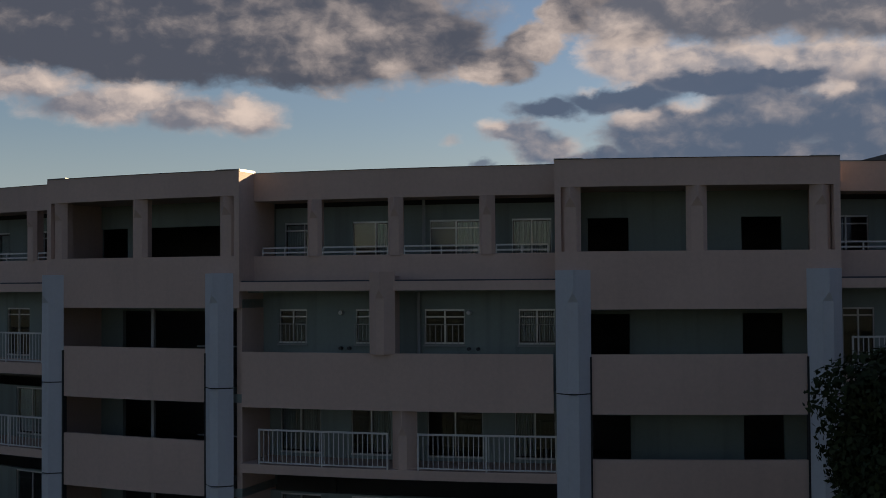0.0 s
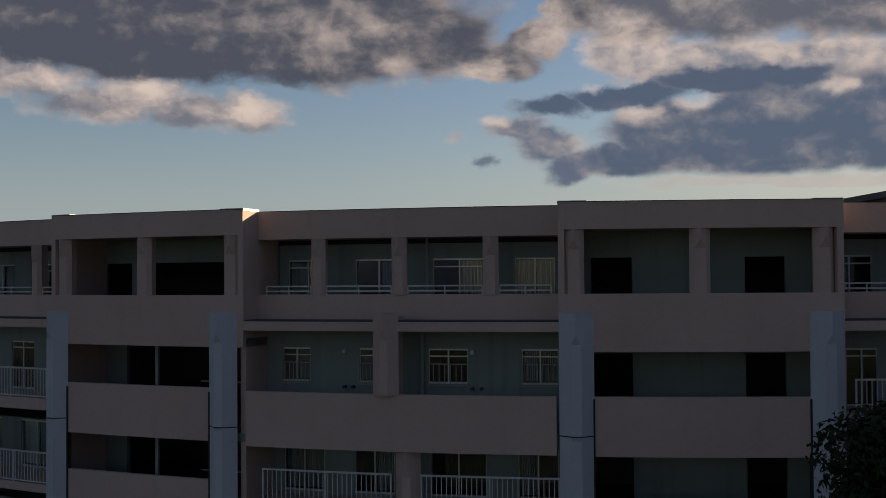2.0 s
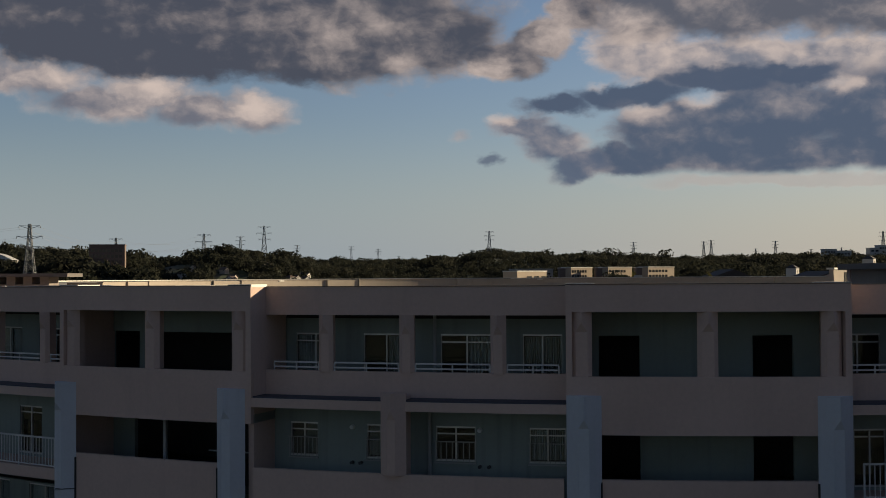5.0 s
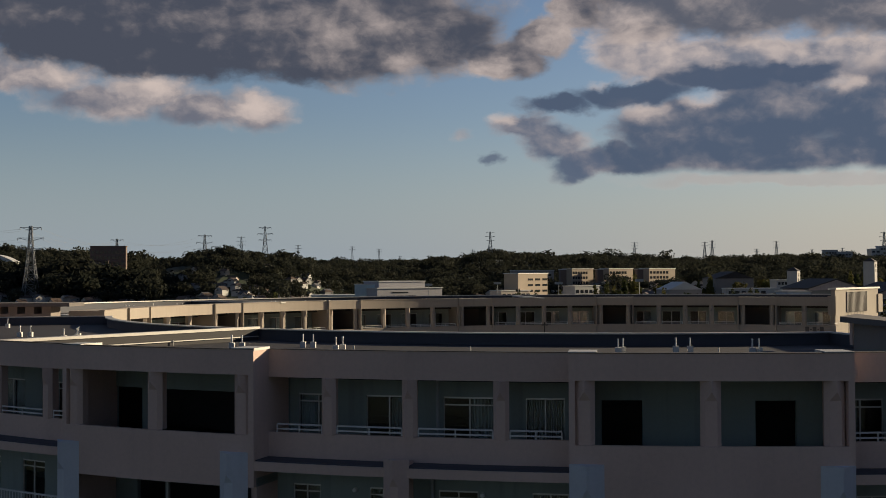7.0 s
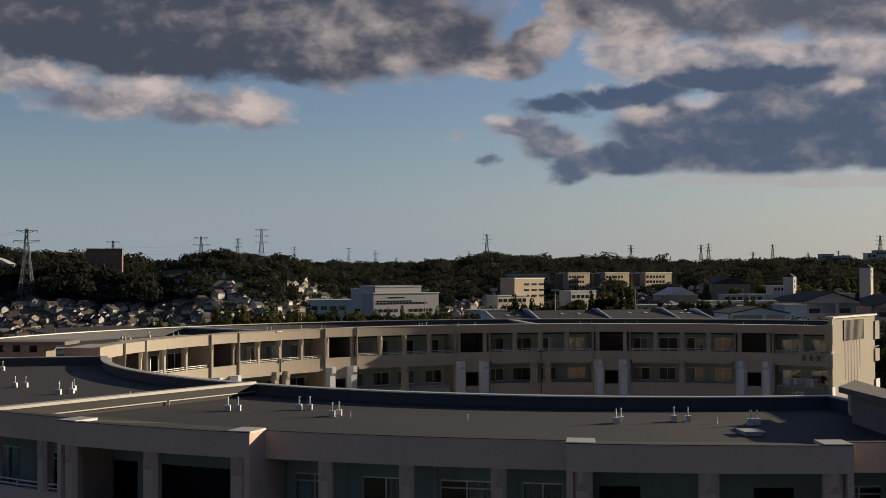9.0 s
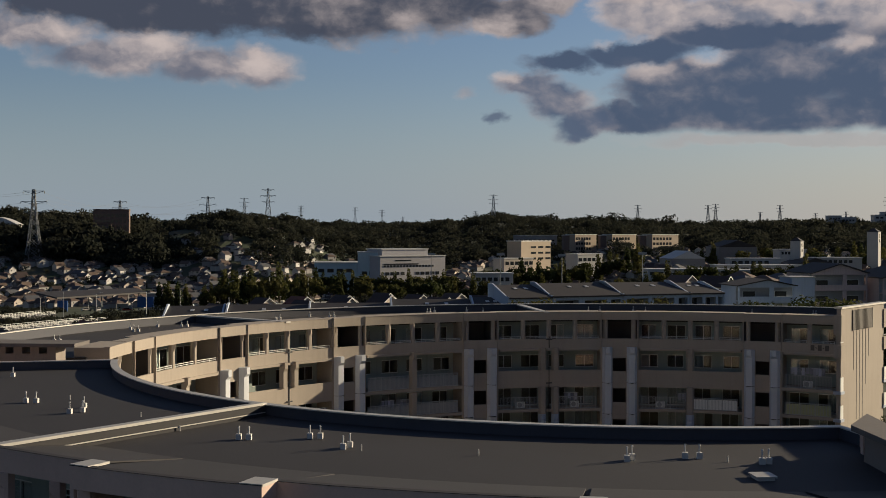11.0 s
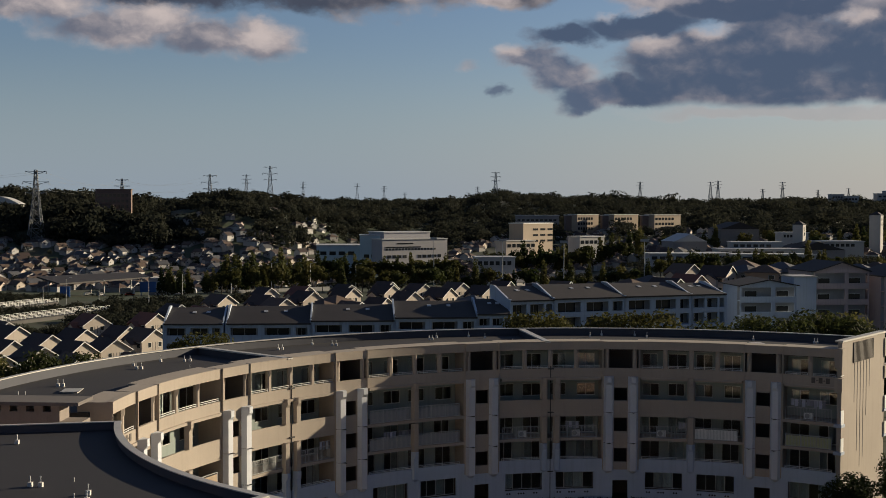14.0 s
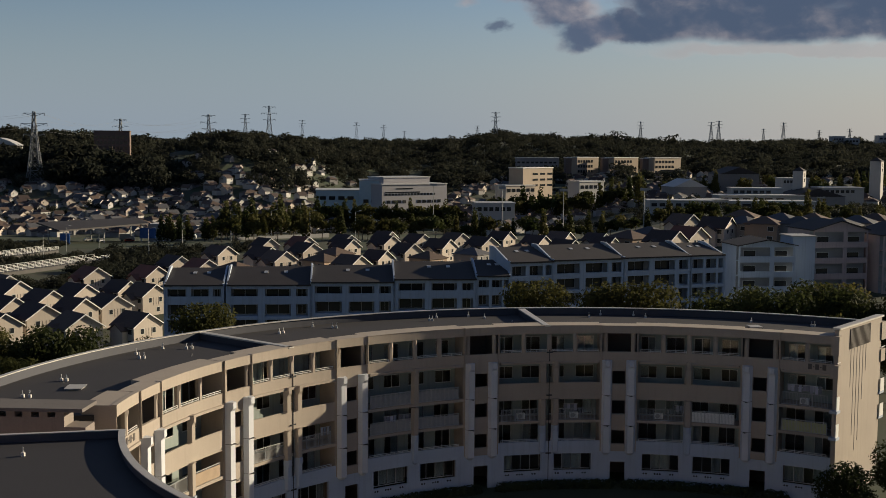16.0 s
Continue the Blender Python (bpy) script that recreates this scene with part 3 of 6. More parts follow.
    R.arc(g, a0, a1, -1.5, -0.5, 11.05, 11.095)
    part("soffit", g, TEAL, near)
    for u, v in wins:
        window(R, near, at(u), at(v), -1.47, low4, 10.55, 2, 0.2, True, 0.5, not side)
    if full and a1 - a0 > 8 and not side:
        for u in (0.285, 0.715):
            lamp = part("balcony_lamp", Geo().tube(R.p(at(u), -1.45, 10.45), R.p(at(u), -1.33, 10.45), 0.075, 0.06, 10), BOX_WHITE, near, "round white balcony lamp")
            g = Geo()
            for e in (0.0, 0.03):
                g.tube(R.p(at(u + e), -1.45, 9.42), R.p(at(u + e), -1.3, 9.42), 0.05, 0.05, 8)
            part("vent_hood", g, DARKSTEEL, near)
        g = Geo()
        R.vcolumn(g, at(0.475), 0.74, 0.34, P4 - 0.02, 11.62, -0.05, 0.5, 0.12)
        part("column", g, BEIGE, near)
        g = Geo()
        R.arc(g, at(0.475) - 0.3 * m, at(0.475) + 0.3 * m, -0.75, -0.05, 8.35, 11.5)
        part("column_back", g, BEIGE, near)
        g = Geo()
        g.tube(R.p(at(0.553), -1.3, 8.35), R.p(at(0.553), -1.3, 11.1), 0.05, 0.05, 8)
        g.tube(R.p(at(0.553), -1.95, 11.36), R.p(at(0.553), -1.95, 13.74), 0.05, 0.05, 8)
        part("drain_pipe", g, PIPE, near, "grey vertical drain pipe")
    # third floor: open balconies with barred railings
    for f, (slab, top) in enumerate(((5.90, 7.17), (3.1, 4.37))):
        g = Geo()
        R.arc(g, a0, a1, -1.9, -0.02, slab, slab + 0.26)
        part("balcony_slab", g, BEIGE, near)
        g = Geo()
        mid = at(0.475)
        if a1 > mid:
            R.vcolumn(g, mid + 0.55 * m, 0.72, 0.34, slab + 0.26, slab + 1.88, -0.35, 0.45, 0.12)
            part("column", g, BEIGE if f == 0 else BLUEGREY, near)
            railing(R, near, a0 + 0.6 * m, mid + 0.12 * m, -0.08, slab + 0.26, top)
            if full and a1 - a0 > 8:
                railing(R, near, mid + 1.0 * m, a1 - 0.02, -0.08, slab + 0.26, top)
        else:
            railing(R, near, a0 + 0.1 * m, a1 - 0.02, -0.08, slab + 0.26, top)
        wins = [(u, v) for u, v in ((0.04, 0.19), (0.30, 0.44), (0.565, 0.75), (0.855, 0.985)) if at(v) < a1]
        g = Geo()
        R.wall(g, a0, a1, -2.0, -1.85, slab + 0.26, slab + 2.0, [(at(u), at(v), slab + 0.36, slab + 1.95) for u, v in wins])
        part("back_wall", g, TEAL, near, "sage green painted balcony wall")
        for u, v in wins:
            window(R, near, at(u), at(v), -1.87, slab + 0.36, slab + 1.95, 2, 0, True, 0.4)
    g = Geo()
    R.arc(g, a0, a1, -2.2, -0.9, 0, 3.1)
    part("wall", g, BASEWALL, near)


near_stair(*STAIRS[0], True)
near_stair(*STAIRS[1], False)
for u in UNITS:
    near_unit(*u)


# ---- the far ring building, seen across the court ----
random.seed(12)
far = thing("apartment_building", "curved beige apartment block whose sunlit facade rings the court", "apartment building", "ring of apartment blocks")
F0, F1 = -92.4, 30.1
F5, F4, F3, F2 = 12.08, 9.15, 5.5, 3.48     # tops of its balcony walls and slabs
R = FAR
m = FAR.deg
g = Geo()
R.arc(g, F0, F1, -12.0, -1.5, 13.6, 13.95)
part("roof", g, ROOF, far, "dark grey flat roof membrane")
g = Geo()
R.arc(g, F0, F1, -12.0, -11.75, 13.0, 14.62)
part("parapet", g, PARAPET_IN, far)
g = Geo()
R.arc(g, F0, F1, -12.05, -11.65, 14.62, 14.69)
part("coping", g, COPING, far, "pale metal coping")
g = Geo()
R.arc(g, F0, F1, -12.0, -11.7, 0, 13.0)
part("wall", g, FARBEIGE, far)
g = Geo()
R.arc(g, F0 + 0.5, F1 - 0.5, -6.2, -6.0, 0, 13.6)
part("core_wall", g, INSIDE, far)
for z in (11.1, 8.0, 5.3, 2.5):
    g = Geo()
    R.arc(g, F0 + 0.5, F1 - 0.5, -11.7, -2.25, z - 0.2, z)
    part("floor_slab", g, INSIDE, far)
for a in (-53.5, -11.9):
    g = Geo()
    R.arc(g, a - 0.3, a + 0.3, -11.7, -0.05, 13.95, 14.5)
    part("upstand", g, PARAPET_IN, far)
    g = Geo()
    R.arc(g, a - 0.42, a + 0.42, -11.6, 0.06, 14.5, 14.62)
    part("coping", g, COPING, far, "pale metal coping on the party wall")


def far_pilaster(a, z0=2.4, top=11.3, w=0.96, mat=None):
    pil = thing("pilaster", "pale grey painted pilaster with dark joints", "")
    pil.parent = far
    for k, z in enumerate((7.95, 5.05, z0)):
        g = Geo()
        R.vcolumn(g, a, w, 1.1, z + 0.012, top, 0.0, 0.5 if k == 0 else 0.001, 0.29, 0.28 if k == 2 else 0.0, 0.2)
        part("pilaster_block", g, mat or BLUEGREY, pil)
        if k < 2:
            g = Geo()
            R.vcolumn(g, a, w - 0.04, 1.0, z - 0.022, z + 0.012, 0.0, 0.001, 0.29)
            part("joint", g, JOINT, pil)
        top = z - 0.022


def far_stair(a):
    h = 1.72 * m
    a0, a1 = a - h, a + h
    g = Geo()
    R.arc(g, a0, a1, -1.5, 0.06, 13.86, 14.6)
    part("roof_band", g, FARBEIGE, far)
    for e in (a0, a1 - 0.1):
        g = Geo()
        R.arc(g, e, e + 0.1, -0.3, 0.16, 11.3, 14.63)
        part("fin", g, FARBEIGE, far)
    gg = Geo()
    # the shaft below the top floor: three square openings
    hole = 0.62 * m
    R.arc(gg, a0, a - hole, -0.2, 0.02, 2.46, F5)
    R.arc(gg, a + hole, a1, -0.2, 0.02, 2.46, F5)
    for lo, hi in ((10.25, F5), (7.4, 9.0), (4.5, 6.1), (2.46, 3.2)):
        R.arc(gg, a - hole, a + hole, -0.2, 0.02, lo, hi)
    part("wall", gg, FARBEIGE, far)
    for e in (a0 + 0.42 * m, a1 - 0.42 * m):
        g = Geo()
        R.vcolumn(g, e, 0.42, 0.2, F5, 13.86, -0.18, 0.3, 0.1)
        part("column", g, FARBEIGE, far)
    g = Geo()
    R.wall(g, a0, a1, -0.2, 0.02, -0.9, 2.46, [(a - hole * 1.15, a + hole * 1.15, -0.9, 1.45)])
    part("wall", g, BASEWALL, far)
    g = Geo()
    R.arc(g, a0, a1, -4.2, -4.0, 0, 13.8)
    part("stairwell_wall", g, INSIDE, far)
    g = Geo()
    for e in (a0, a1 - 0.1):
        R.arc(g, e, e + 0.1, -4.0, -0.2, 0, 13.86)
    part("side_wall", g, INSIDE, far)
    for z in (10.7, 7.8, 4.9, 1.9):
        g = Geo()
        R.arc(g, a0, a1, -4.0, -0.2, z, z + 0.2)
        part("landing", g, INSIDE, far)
    for e in (-1.14, 1.14):
        far_pilaster(a + e * m)


def far_unit(a0, a1, kinds, joint=False, low=True):
    """kinds: what closes the fourth and the third floor balconies."""
    mid = (a0 + a1) / 2
    wid = a1 - a0
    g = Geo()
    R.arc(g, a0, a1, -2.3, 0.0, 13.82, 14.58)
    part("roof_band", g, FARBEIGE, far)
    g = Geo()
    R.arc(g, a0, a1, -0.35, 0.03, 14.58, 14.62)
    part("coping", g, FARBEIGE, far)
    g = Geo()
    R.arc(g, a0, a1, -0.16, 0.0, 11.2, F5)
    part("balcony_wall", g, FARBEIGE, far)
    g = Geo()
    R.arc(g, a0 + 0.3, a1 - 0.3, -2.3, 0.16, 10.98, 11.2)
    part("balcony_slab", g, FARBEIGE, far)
    n = max(1, int(round(wid / m / 2.6)))
    for k in range(1, n):
        g = Geo()
        R.vcolumn(g, a0 + wid * k / n, 0.44, 0.2, F5 - 0.02, 13.82, -0.12, 0.3, 0.12)
        R.arc(g, a0 + wid * k / n - 0.15 * m, a0 + wid * k / n + 0.15 * m, -0.42, -0.12, F5, 13.82)
        part("column", g, FARBEIGE, far)
    for k in range(n):
        low_rail(R, far, a0 + wid * k / n + 0.25 * m, a0 + wid * (k + 1) / n - 0.25 * m, -0.1, F5)
    levels = ((11.2, 13.82, 13.25, 11.35), (8.0, 10.98, 10.4, 9.2), (5.5, 7.52, 7.3, 5.62), (2.66, 5.24, 4.95, 2.8))
    for f, (lo, hi, wt, wb) in enumerate(levels):
        holes = []
        for k in range(n):
            b0 = a0 + wid * k / n
            holes.append((b0 + wid / n * random.uniform(0.14, 0.22), b0 + wid / n * random.uniform(0.72, 0.84), wb, wt))
        g = Geo()
        R.wall(g, a0, a1, -2.32, -2.2, lo, hi, holes)
        part("back_wall", g, TEAL, far, "sage green painted balcony wall")
        for h in holes:
            window(R, far, h[0], h[1], -2.22, h[2], h[3], 2, 0, True, 0.3)
    for e in (a0, a1 - 0.12):
        g = Geo()
        R.arc(g, e, e + 0.12, -2.2, -0.02, 0, 13.82)
        part("party_wall", g, FARBEIGE, far)
    # fourth floor
    halves = ((a0 + 0.1, mid), (mid, a1 - 0.1)) if wid / m > 6 else ((a0 + 0.1, a1 - 0.1),)
    if kinds[0] == "solid":
        g = Geo()
        R.arc(g, a0 + 0.1, a1 - 0.1, -0.15, 0.0, 7.52, F4)
        part("balcony_wall", g, FARBEIGE, far)
        g = Geo()
        R.arc(g, a0, a1, -2.2, -0.15, 7.6, 8.0)
        part("balcony_slab", g, FARBEIGE, far)
    else:
        g = Geo()
        R.arc(g, a0, a1, -2.2, 0.02, 7.68, 7.95)
        part("balcony_slab", g, FARBEIGE, far)
        for b0, b1 in halves:
            railing(R, far, b0 + 0.25 * m, b1 - 0.45 * m, -0.06, 7.95, 9.15, 0.13, False)
            if kinds[0] == "panel":
                g = Geo()
                R.arc(g, b0 + 0.3 * m, b1 - 0.5 * m, -0.11, -0.09, 8.03, 8.95)
                part("balcony_panel", g, MESHPANEL, far, "grey balcony panel")
    # third floor
    g = Geo()
    R.arc(g, a0, a1, -2.2, 0.02, 5.24, 5.5)
    part("balcony_slab", g, FARBEIGE, far)
    for i, (b0, b1) in enumerate(halves):
        railing(R, far, b0 + 0.25 * m, b1 - 0.45 * m, -0.06, 5.5, 6.65, 0.13, False)
        screen = {"wood": WOODRAIL, "reed": REED, "panel": MESHPANEL, "white": BOX_WHITE}.get(kinds[1])
        if screen and (i == len(halves) - 1 or kinds[1] == "panel"):
            g = Geo()
            R.arc(g, b0 + 0.3 * m, b1 - 0.5 * m, *((-0.03, -0.01) if kinds[1] == "wood" else (-0.11, -0.09)), 5.56, 6.5)
            part("balcony_screen", g, screen, far, {"wood": "brown wooden balcony screen", "reed": "yellow-green reed screen", "white": "white balcony sheet"}.get(kinds[1], "grey balcony panel"))
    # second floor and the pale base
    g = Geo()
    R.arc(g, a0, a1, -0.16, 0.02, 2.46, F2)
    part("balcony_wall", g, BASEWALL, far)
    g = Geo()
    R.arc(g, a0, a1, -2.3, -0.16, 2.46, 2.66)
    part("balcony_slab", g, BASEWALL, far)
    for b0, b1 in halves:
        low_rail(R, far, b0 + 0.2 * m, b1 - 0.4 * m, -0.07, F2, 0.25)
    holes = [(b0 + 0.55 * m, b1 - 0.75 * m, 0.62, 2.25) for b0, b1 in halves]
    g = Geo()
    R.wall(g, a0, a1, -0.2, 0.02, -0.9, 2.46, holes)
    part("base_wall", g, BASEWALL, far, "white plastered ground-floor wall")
    for h in holes:
        window(R, far, h[0], h[1], -0.6, h[2], h[3], 4, 0, True, 0.4)
        g = Geo()
        for t in (0.05, 0.12, 0.36, 0.43, 0.50, 0.78, 0.85):
            a = h[0] + (h[1] - h[0]) * t
            g.tube(R.p(a, 0.0, 0.36), R.p(a, 0.035, 0.36), 0.09, 0.09, 8)
        part("vent_holes", g, JOINT, far, kind="stuff")
        for e in (h[0] - 0.22 * m, h[1] + 0.1 * m):
            g = Geo()
            R.arc(g, e, e + 0.14 * m, 0.0, 0.07, 0.5, 2.36)
            part("window_jamb", g, BASEWALL, far)
    if wid / m > 6:
        for e in ((-0.62, 0.62) if joint else (0.0,)):
            g = Geo()
            R.vcolumn(g, mid + e * m, 0.76, 0.8, F4 if kinds[0] == "solid" else 7.95, 11.25, -0.1, 0.5, 0.22, 0.0, 0.16)
            part("column", g, FARBEIGE, far)
            g = Geo()
            R.vcolumn(g, mid + e * m, 0.76, 0.8, 5.05, 7.6, -0.1, 0.01, 0.22, 0.0, 0.16)
            part("column", g, FARBEIGE, far)
            g = Geo()
            R.vcolumn(g, mid + e * m, 0.76, 0.8, 2.5, 5.03, -0.1, 0.4, 0.22, 0.25, 0.16)
            part("column", g, BASEWALL, far)
        if joint:
            g = Geo()
            R.arc(g, mid - 0.05, mid + 0.05, -0.05, 0.05, 0.0, 12.3)
            part("expansion_joint", g, JOINT, far, "black expansion joint with brackets")
            g = Geo()
            for z in (12.0, 11.1, 7.9, 2.3):
                R.arc(g, mid - 0.28 * m, mid + 0.28 * m, -0.02, 0.12, z, z + 0.1)
            part("bracket", g, DARKSTEEL, far)


stairs_at = [19.44, -1.03, -22.0, -43.05, -63.5, -82.55]
for a in stairs_at:
    far_stair(a)
h = 1.72 * m
far_unit(19.44 + h, F1 - 0.3, ("rail", "reed"))
far_unit(-1.03 + h, 19.44 - h, ("solid", "white"))
far_unit(-22.0 + h, -1.03 - h, ("solid", "rail"), True)
far_unit(-43.05 + h, -22.0 - h, ("panel", "panel"))
far_unit(-63.5 + h, -43.05 - h, ("solid", "rail"), True)
far_unit(-82.55 + h, -63.5 - h, ("solid", "wood"))
far_unit(F0 + 0.3, -82.55 - h, ("rail", "rail"))
# end wall in the sun, askew to the ring, with its grooves, louvre, coping and the balcony returns at either edge
END_A, END_U, END_N = Vector((29.75, 107.25, 0)), Vector((0.581, 0.814, 0)), Vector((0.814, -0.581, 0))


def end_box(g, s0, s1, n0, n1, z0, z1):
    """A box on the end wall: s along it, n out of it."""
    pts = [END_A + END_U * s + END_N * n + Vector((0, 0, z0)) for s, n in ((s0, n0), (s1, n0), (s1, n1), (s0, n1))]
    return g.prism(pts, (0, 0, z1 - z0))


part("end_wall", end_box(Geo(), 0.0, 11.2, -0.4, 0.0, -0.9, 15.28), FARBEIGE, far, "sunlit beige end wall with vertical grooves")
part("coping", end_box(Geo(), -0.1, 11.5, -0.6, 0.12, 15.28, 15.44), COPING, far, "pale metal coping on the end wall")
# grooves are thin raised strips whose dark colour stands for their shade
for i, (top, foot) in enumerate(((13.2, 9.6), (13.2, 5.0), (13.2, 3.4), (13.2, 4.2), (13.2, 8.0), (13.2, 10.6))):
    part("groove", end_box(Geo(), 3.1 + 0.78 * i, 3.18 + 0.78 * i, -0.02, 0.02, foot, top), INSIDE, far)
part("louvre_backing", end_box(Geo(), 2.7, 8.1, -0.1, 0.03, 13.2, 15.05), SIGN, far, "brown slatted louvre")
for i in range(18):
    part("louvre_slat", end_box(Geo(), 2.75 + 0.3 * i, 2.87 + 0.3 * i, 0.0, 0.09, 13.2, 15.05), SIGN, far)
for z0, z1 in ((13.0, 14.75), (10.9, 12.1), (7.7, 9.2), (5.25, 6.7)):
    low = z0 < 9
    for s0, s1 in ((-0.5, 0.35), (11.0, 12.2)):
        part("balcony_return", end_box(Geo(), s0, s1, -0.5, 0.12 if s0 > 0 else 0.22, z0, z0 + 0.25 if low else z1), FARBEIGE if z0 > 9 else BASEWALL, far)
        if low:
            part("return_panel", end_box(Geo(), s0 + 0.1, s1 - 0.05, 0.06, 0.14, z0 + 0.25, z1), BOX_WHITE, far, "white balcony rail return")
        if 10 < z0 < 11:
            part("railing", end_box(Geo(), s0, s1, 0.05, 0.1, z1 + 0.18, z1 + 0.24), STEEL, far)
g = Geo()
for i, (w0, w1) in enumerate(((0, 0.34), (0.42, 0.56), (0.64, 0.98), (1.06, 1.2), (1.28, 1.62))):
    R.arc(g, F1 - 0.6 - (1.62 - w0) * m - 0.8, F1 - 0.6 - (1.62 - w1) * m - 0.8, 0.0, 0.03, 11.45 if w1 - w0 > 0.2 else 11.65, 11.95 if w1 - w0 > 0.2 else 11.74)
part("sign_bar", g, SIGN, far, "dark bars of a block sign", kind="stuff")


g = Geo()
for i, (w0, w1) in enumerate(((0, 0.34), (0.42, 0.56), (0.64, 0.98), (1.06, 1.2), (1.28, 1.62))):
    R.arc(g, -89.2 + w0 * m, -89.2 + w1 * m, 0.0, 0.03, 11.45 if w1 - w0 > 0.2 else 11.65, 11.95 if w1 - w0 > 0.2 else 11.74)
part("sign_bar", g, SIGN, far, "dark bars of a block sign", kind="stuff")


def air_conditioner(R_, a, d, z):
    ob = thing("air_conditioner", "white air conditioner unit standing on a balcony", "air conditioner", "balcony air conditioners")
    part("casing", Geo().box(-0.4, 0.4, -0.15, 0.15, 0.06, 0.62), BOX_WHITE, ob)
    part("fan_grille", Geo().tube((-0.1, -0.15, 0.34), (-0.1, -0.17, 0.34), 0.22, 0.22, 12), PIPE, ob)
    part("foot", Geo().box(-0.35, -0.25, -0.13, 0.13, 0, 0.06), PIPE, ob)
    part("foot", Geo().box(0.25, 0.35, -0.13, 0.13, 0, 0.06), PIPE, ob)
    x, y, _ = R_.p(a, d, z)
    ob.matrix_basis = pose(x, y, z, 0, 0, -a if R_.sgn > 0 else a)


for a, z in ((23.6, 11.2), (25.6, 7.95), (12.5, 5.5), (5.0, 5.5), (-7.5, 5.5), (-15.5, 5.5), (-30.0, 7.95), (-37.5, 5.5), (-57.5, 11.2), (-71.0, 11.2), (-74.5, 11.2), (-48.5, 2.66)):
    air_conditioner(FAR, a, -0.75, z)
rngw = random.Random(3)
for a, z in ((24.2, 9.75), (25.8, 9.75), (27.0, 9.75), (-33.5, 6.9), (-36.0, 6.9), (-8.0, 6.9), (8.5, 6.9), (-46.5, 6.9)):
    ob = thing("washing", "washing hung on a balcony pole", "washing", "balcony washing")
    g = Geo()
    R.arc(g, a - 0.7 * m, a + 0.7 * m, -0.72, -0.69, z, z + 0.03)
    part("pole", g, STEEL, ob)
    for k in range(4):
        g = Geo()
        e = a + (-0.5 + 0.32 * k) * m
        R.arc(g, e - 0.13 * m, e + 0.13 * m, -0.72 + 0.01 * k, -0.70 + 0.01 * k, z - rngw.uniform(0.5, 0.75), z)
        part("cloth", g, CLOTHES, ob)


# link plaster with streaks, its beige darkened to carry the walls' shade
LINKWALL = material("shade_dark_link_plaster", (0.25, 0.215, 0.19), 0.85, 0.15, 0.4, 8, 0.15)
SLABTOP = material("dark_slab_concrete", (0.15, 0.135, 0.125), 0.85, 0.15, 0.4, 8, 0.1)
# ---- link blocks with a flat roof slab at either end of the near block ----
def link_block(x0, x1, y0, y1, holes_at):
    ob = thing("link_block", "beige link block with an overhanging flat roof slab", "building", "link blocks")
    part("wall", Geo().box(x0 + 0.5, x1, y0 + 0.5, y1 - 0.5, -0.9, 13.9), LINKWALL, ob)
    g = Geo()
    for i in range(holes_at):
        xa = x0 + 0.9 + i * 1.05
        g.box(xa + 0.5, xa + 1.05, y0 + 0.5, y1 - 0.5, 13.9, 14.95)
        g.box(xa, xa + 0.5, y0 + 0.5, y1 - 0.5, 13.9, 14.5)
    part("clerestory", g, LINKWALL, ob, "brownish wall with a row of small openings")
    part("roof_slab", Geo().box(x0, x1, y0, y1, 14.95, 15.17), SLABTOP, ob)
    return ob


link_block(-44.0, -26.0, 70.8, 73.4, 15)
ob = thing("link_block", "beige link block with an overhanging flat roof slab", "building", "link blocks")
plan = [(12.35, 42.4), (13.7, 45.1), (13.78, 36.0), (12.9, 36.0)]
part("roof_slab", Geo().prism([(x, y, 15.0) for x, y in plan], (0, 0, 0.2)), SLABTOP, ob)
part("wing_wall", Geo().box(17.0, 30, 24, 36.5, -0.9, 14.0), BEIGE, ob)
plan = [(12.75, 42.2), (13.45, 43.8), (13.6, 36.2), (13.05, 36.2)]
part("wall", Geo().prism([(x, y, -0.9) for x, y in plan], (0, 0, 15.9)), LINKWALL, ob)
# unseen box, added and sized to cast the shadow on the near roof's right end
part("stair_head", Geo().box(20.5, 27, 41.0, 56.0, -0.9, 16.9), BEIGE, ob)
for x, y in ((12.85, 42.3), (13.2, 43.6), (13.2, 40.4)):
    part("pier", Geo().box(x - 0.15, x + 0.15, y - 0.15, y + 0.15, 14.2, 15.0), BEIGE, ob)

# ---- the ground, valley and hills ----
GRASS = material("grass", (0.030, 0.046, 0.017), 0.9, 0.25, 0.02, 0.6, 0, 0.3, tint=(0.05, 0.052, 0.03))
ASPHALT = material("asphalt", (0.055, 0.055, 0.058), 0.9, 0.15, 0.1, 4)
SKYLINE = [(-0.44, 41), (-0.385, 41), (-0.35, 35), (-0.28, 33), (-0.265, 40), (-0.22, 42), (-0.205, 37), (-0.185, 42), (-0.16, 37), (-0.1, 36),
           (-0.04, 38), (-0.025, 44), (0.0, 47), (0.05, 42), (0.1, 41), (0.15, 37), (0.2, 36), (0.23, 41), (0.31, 39), (0.5, 42)]


def ease(a, b, v):
    t = min(1.0, max(0.0, (v - a) / (b - a)))
    return t * t * (3 - 2 * t)


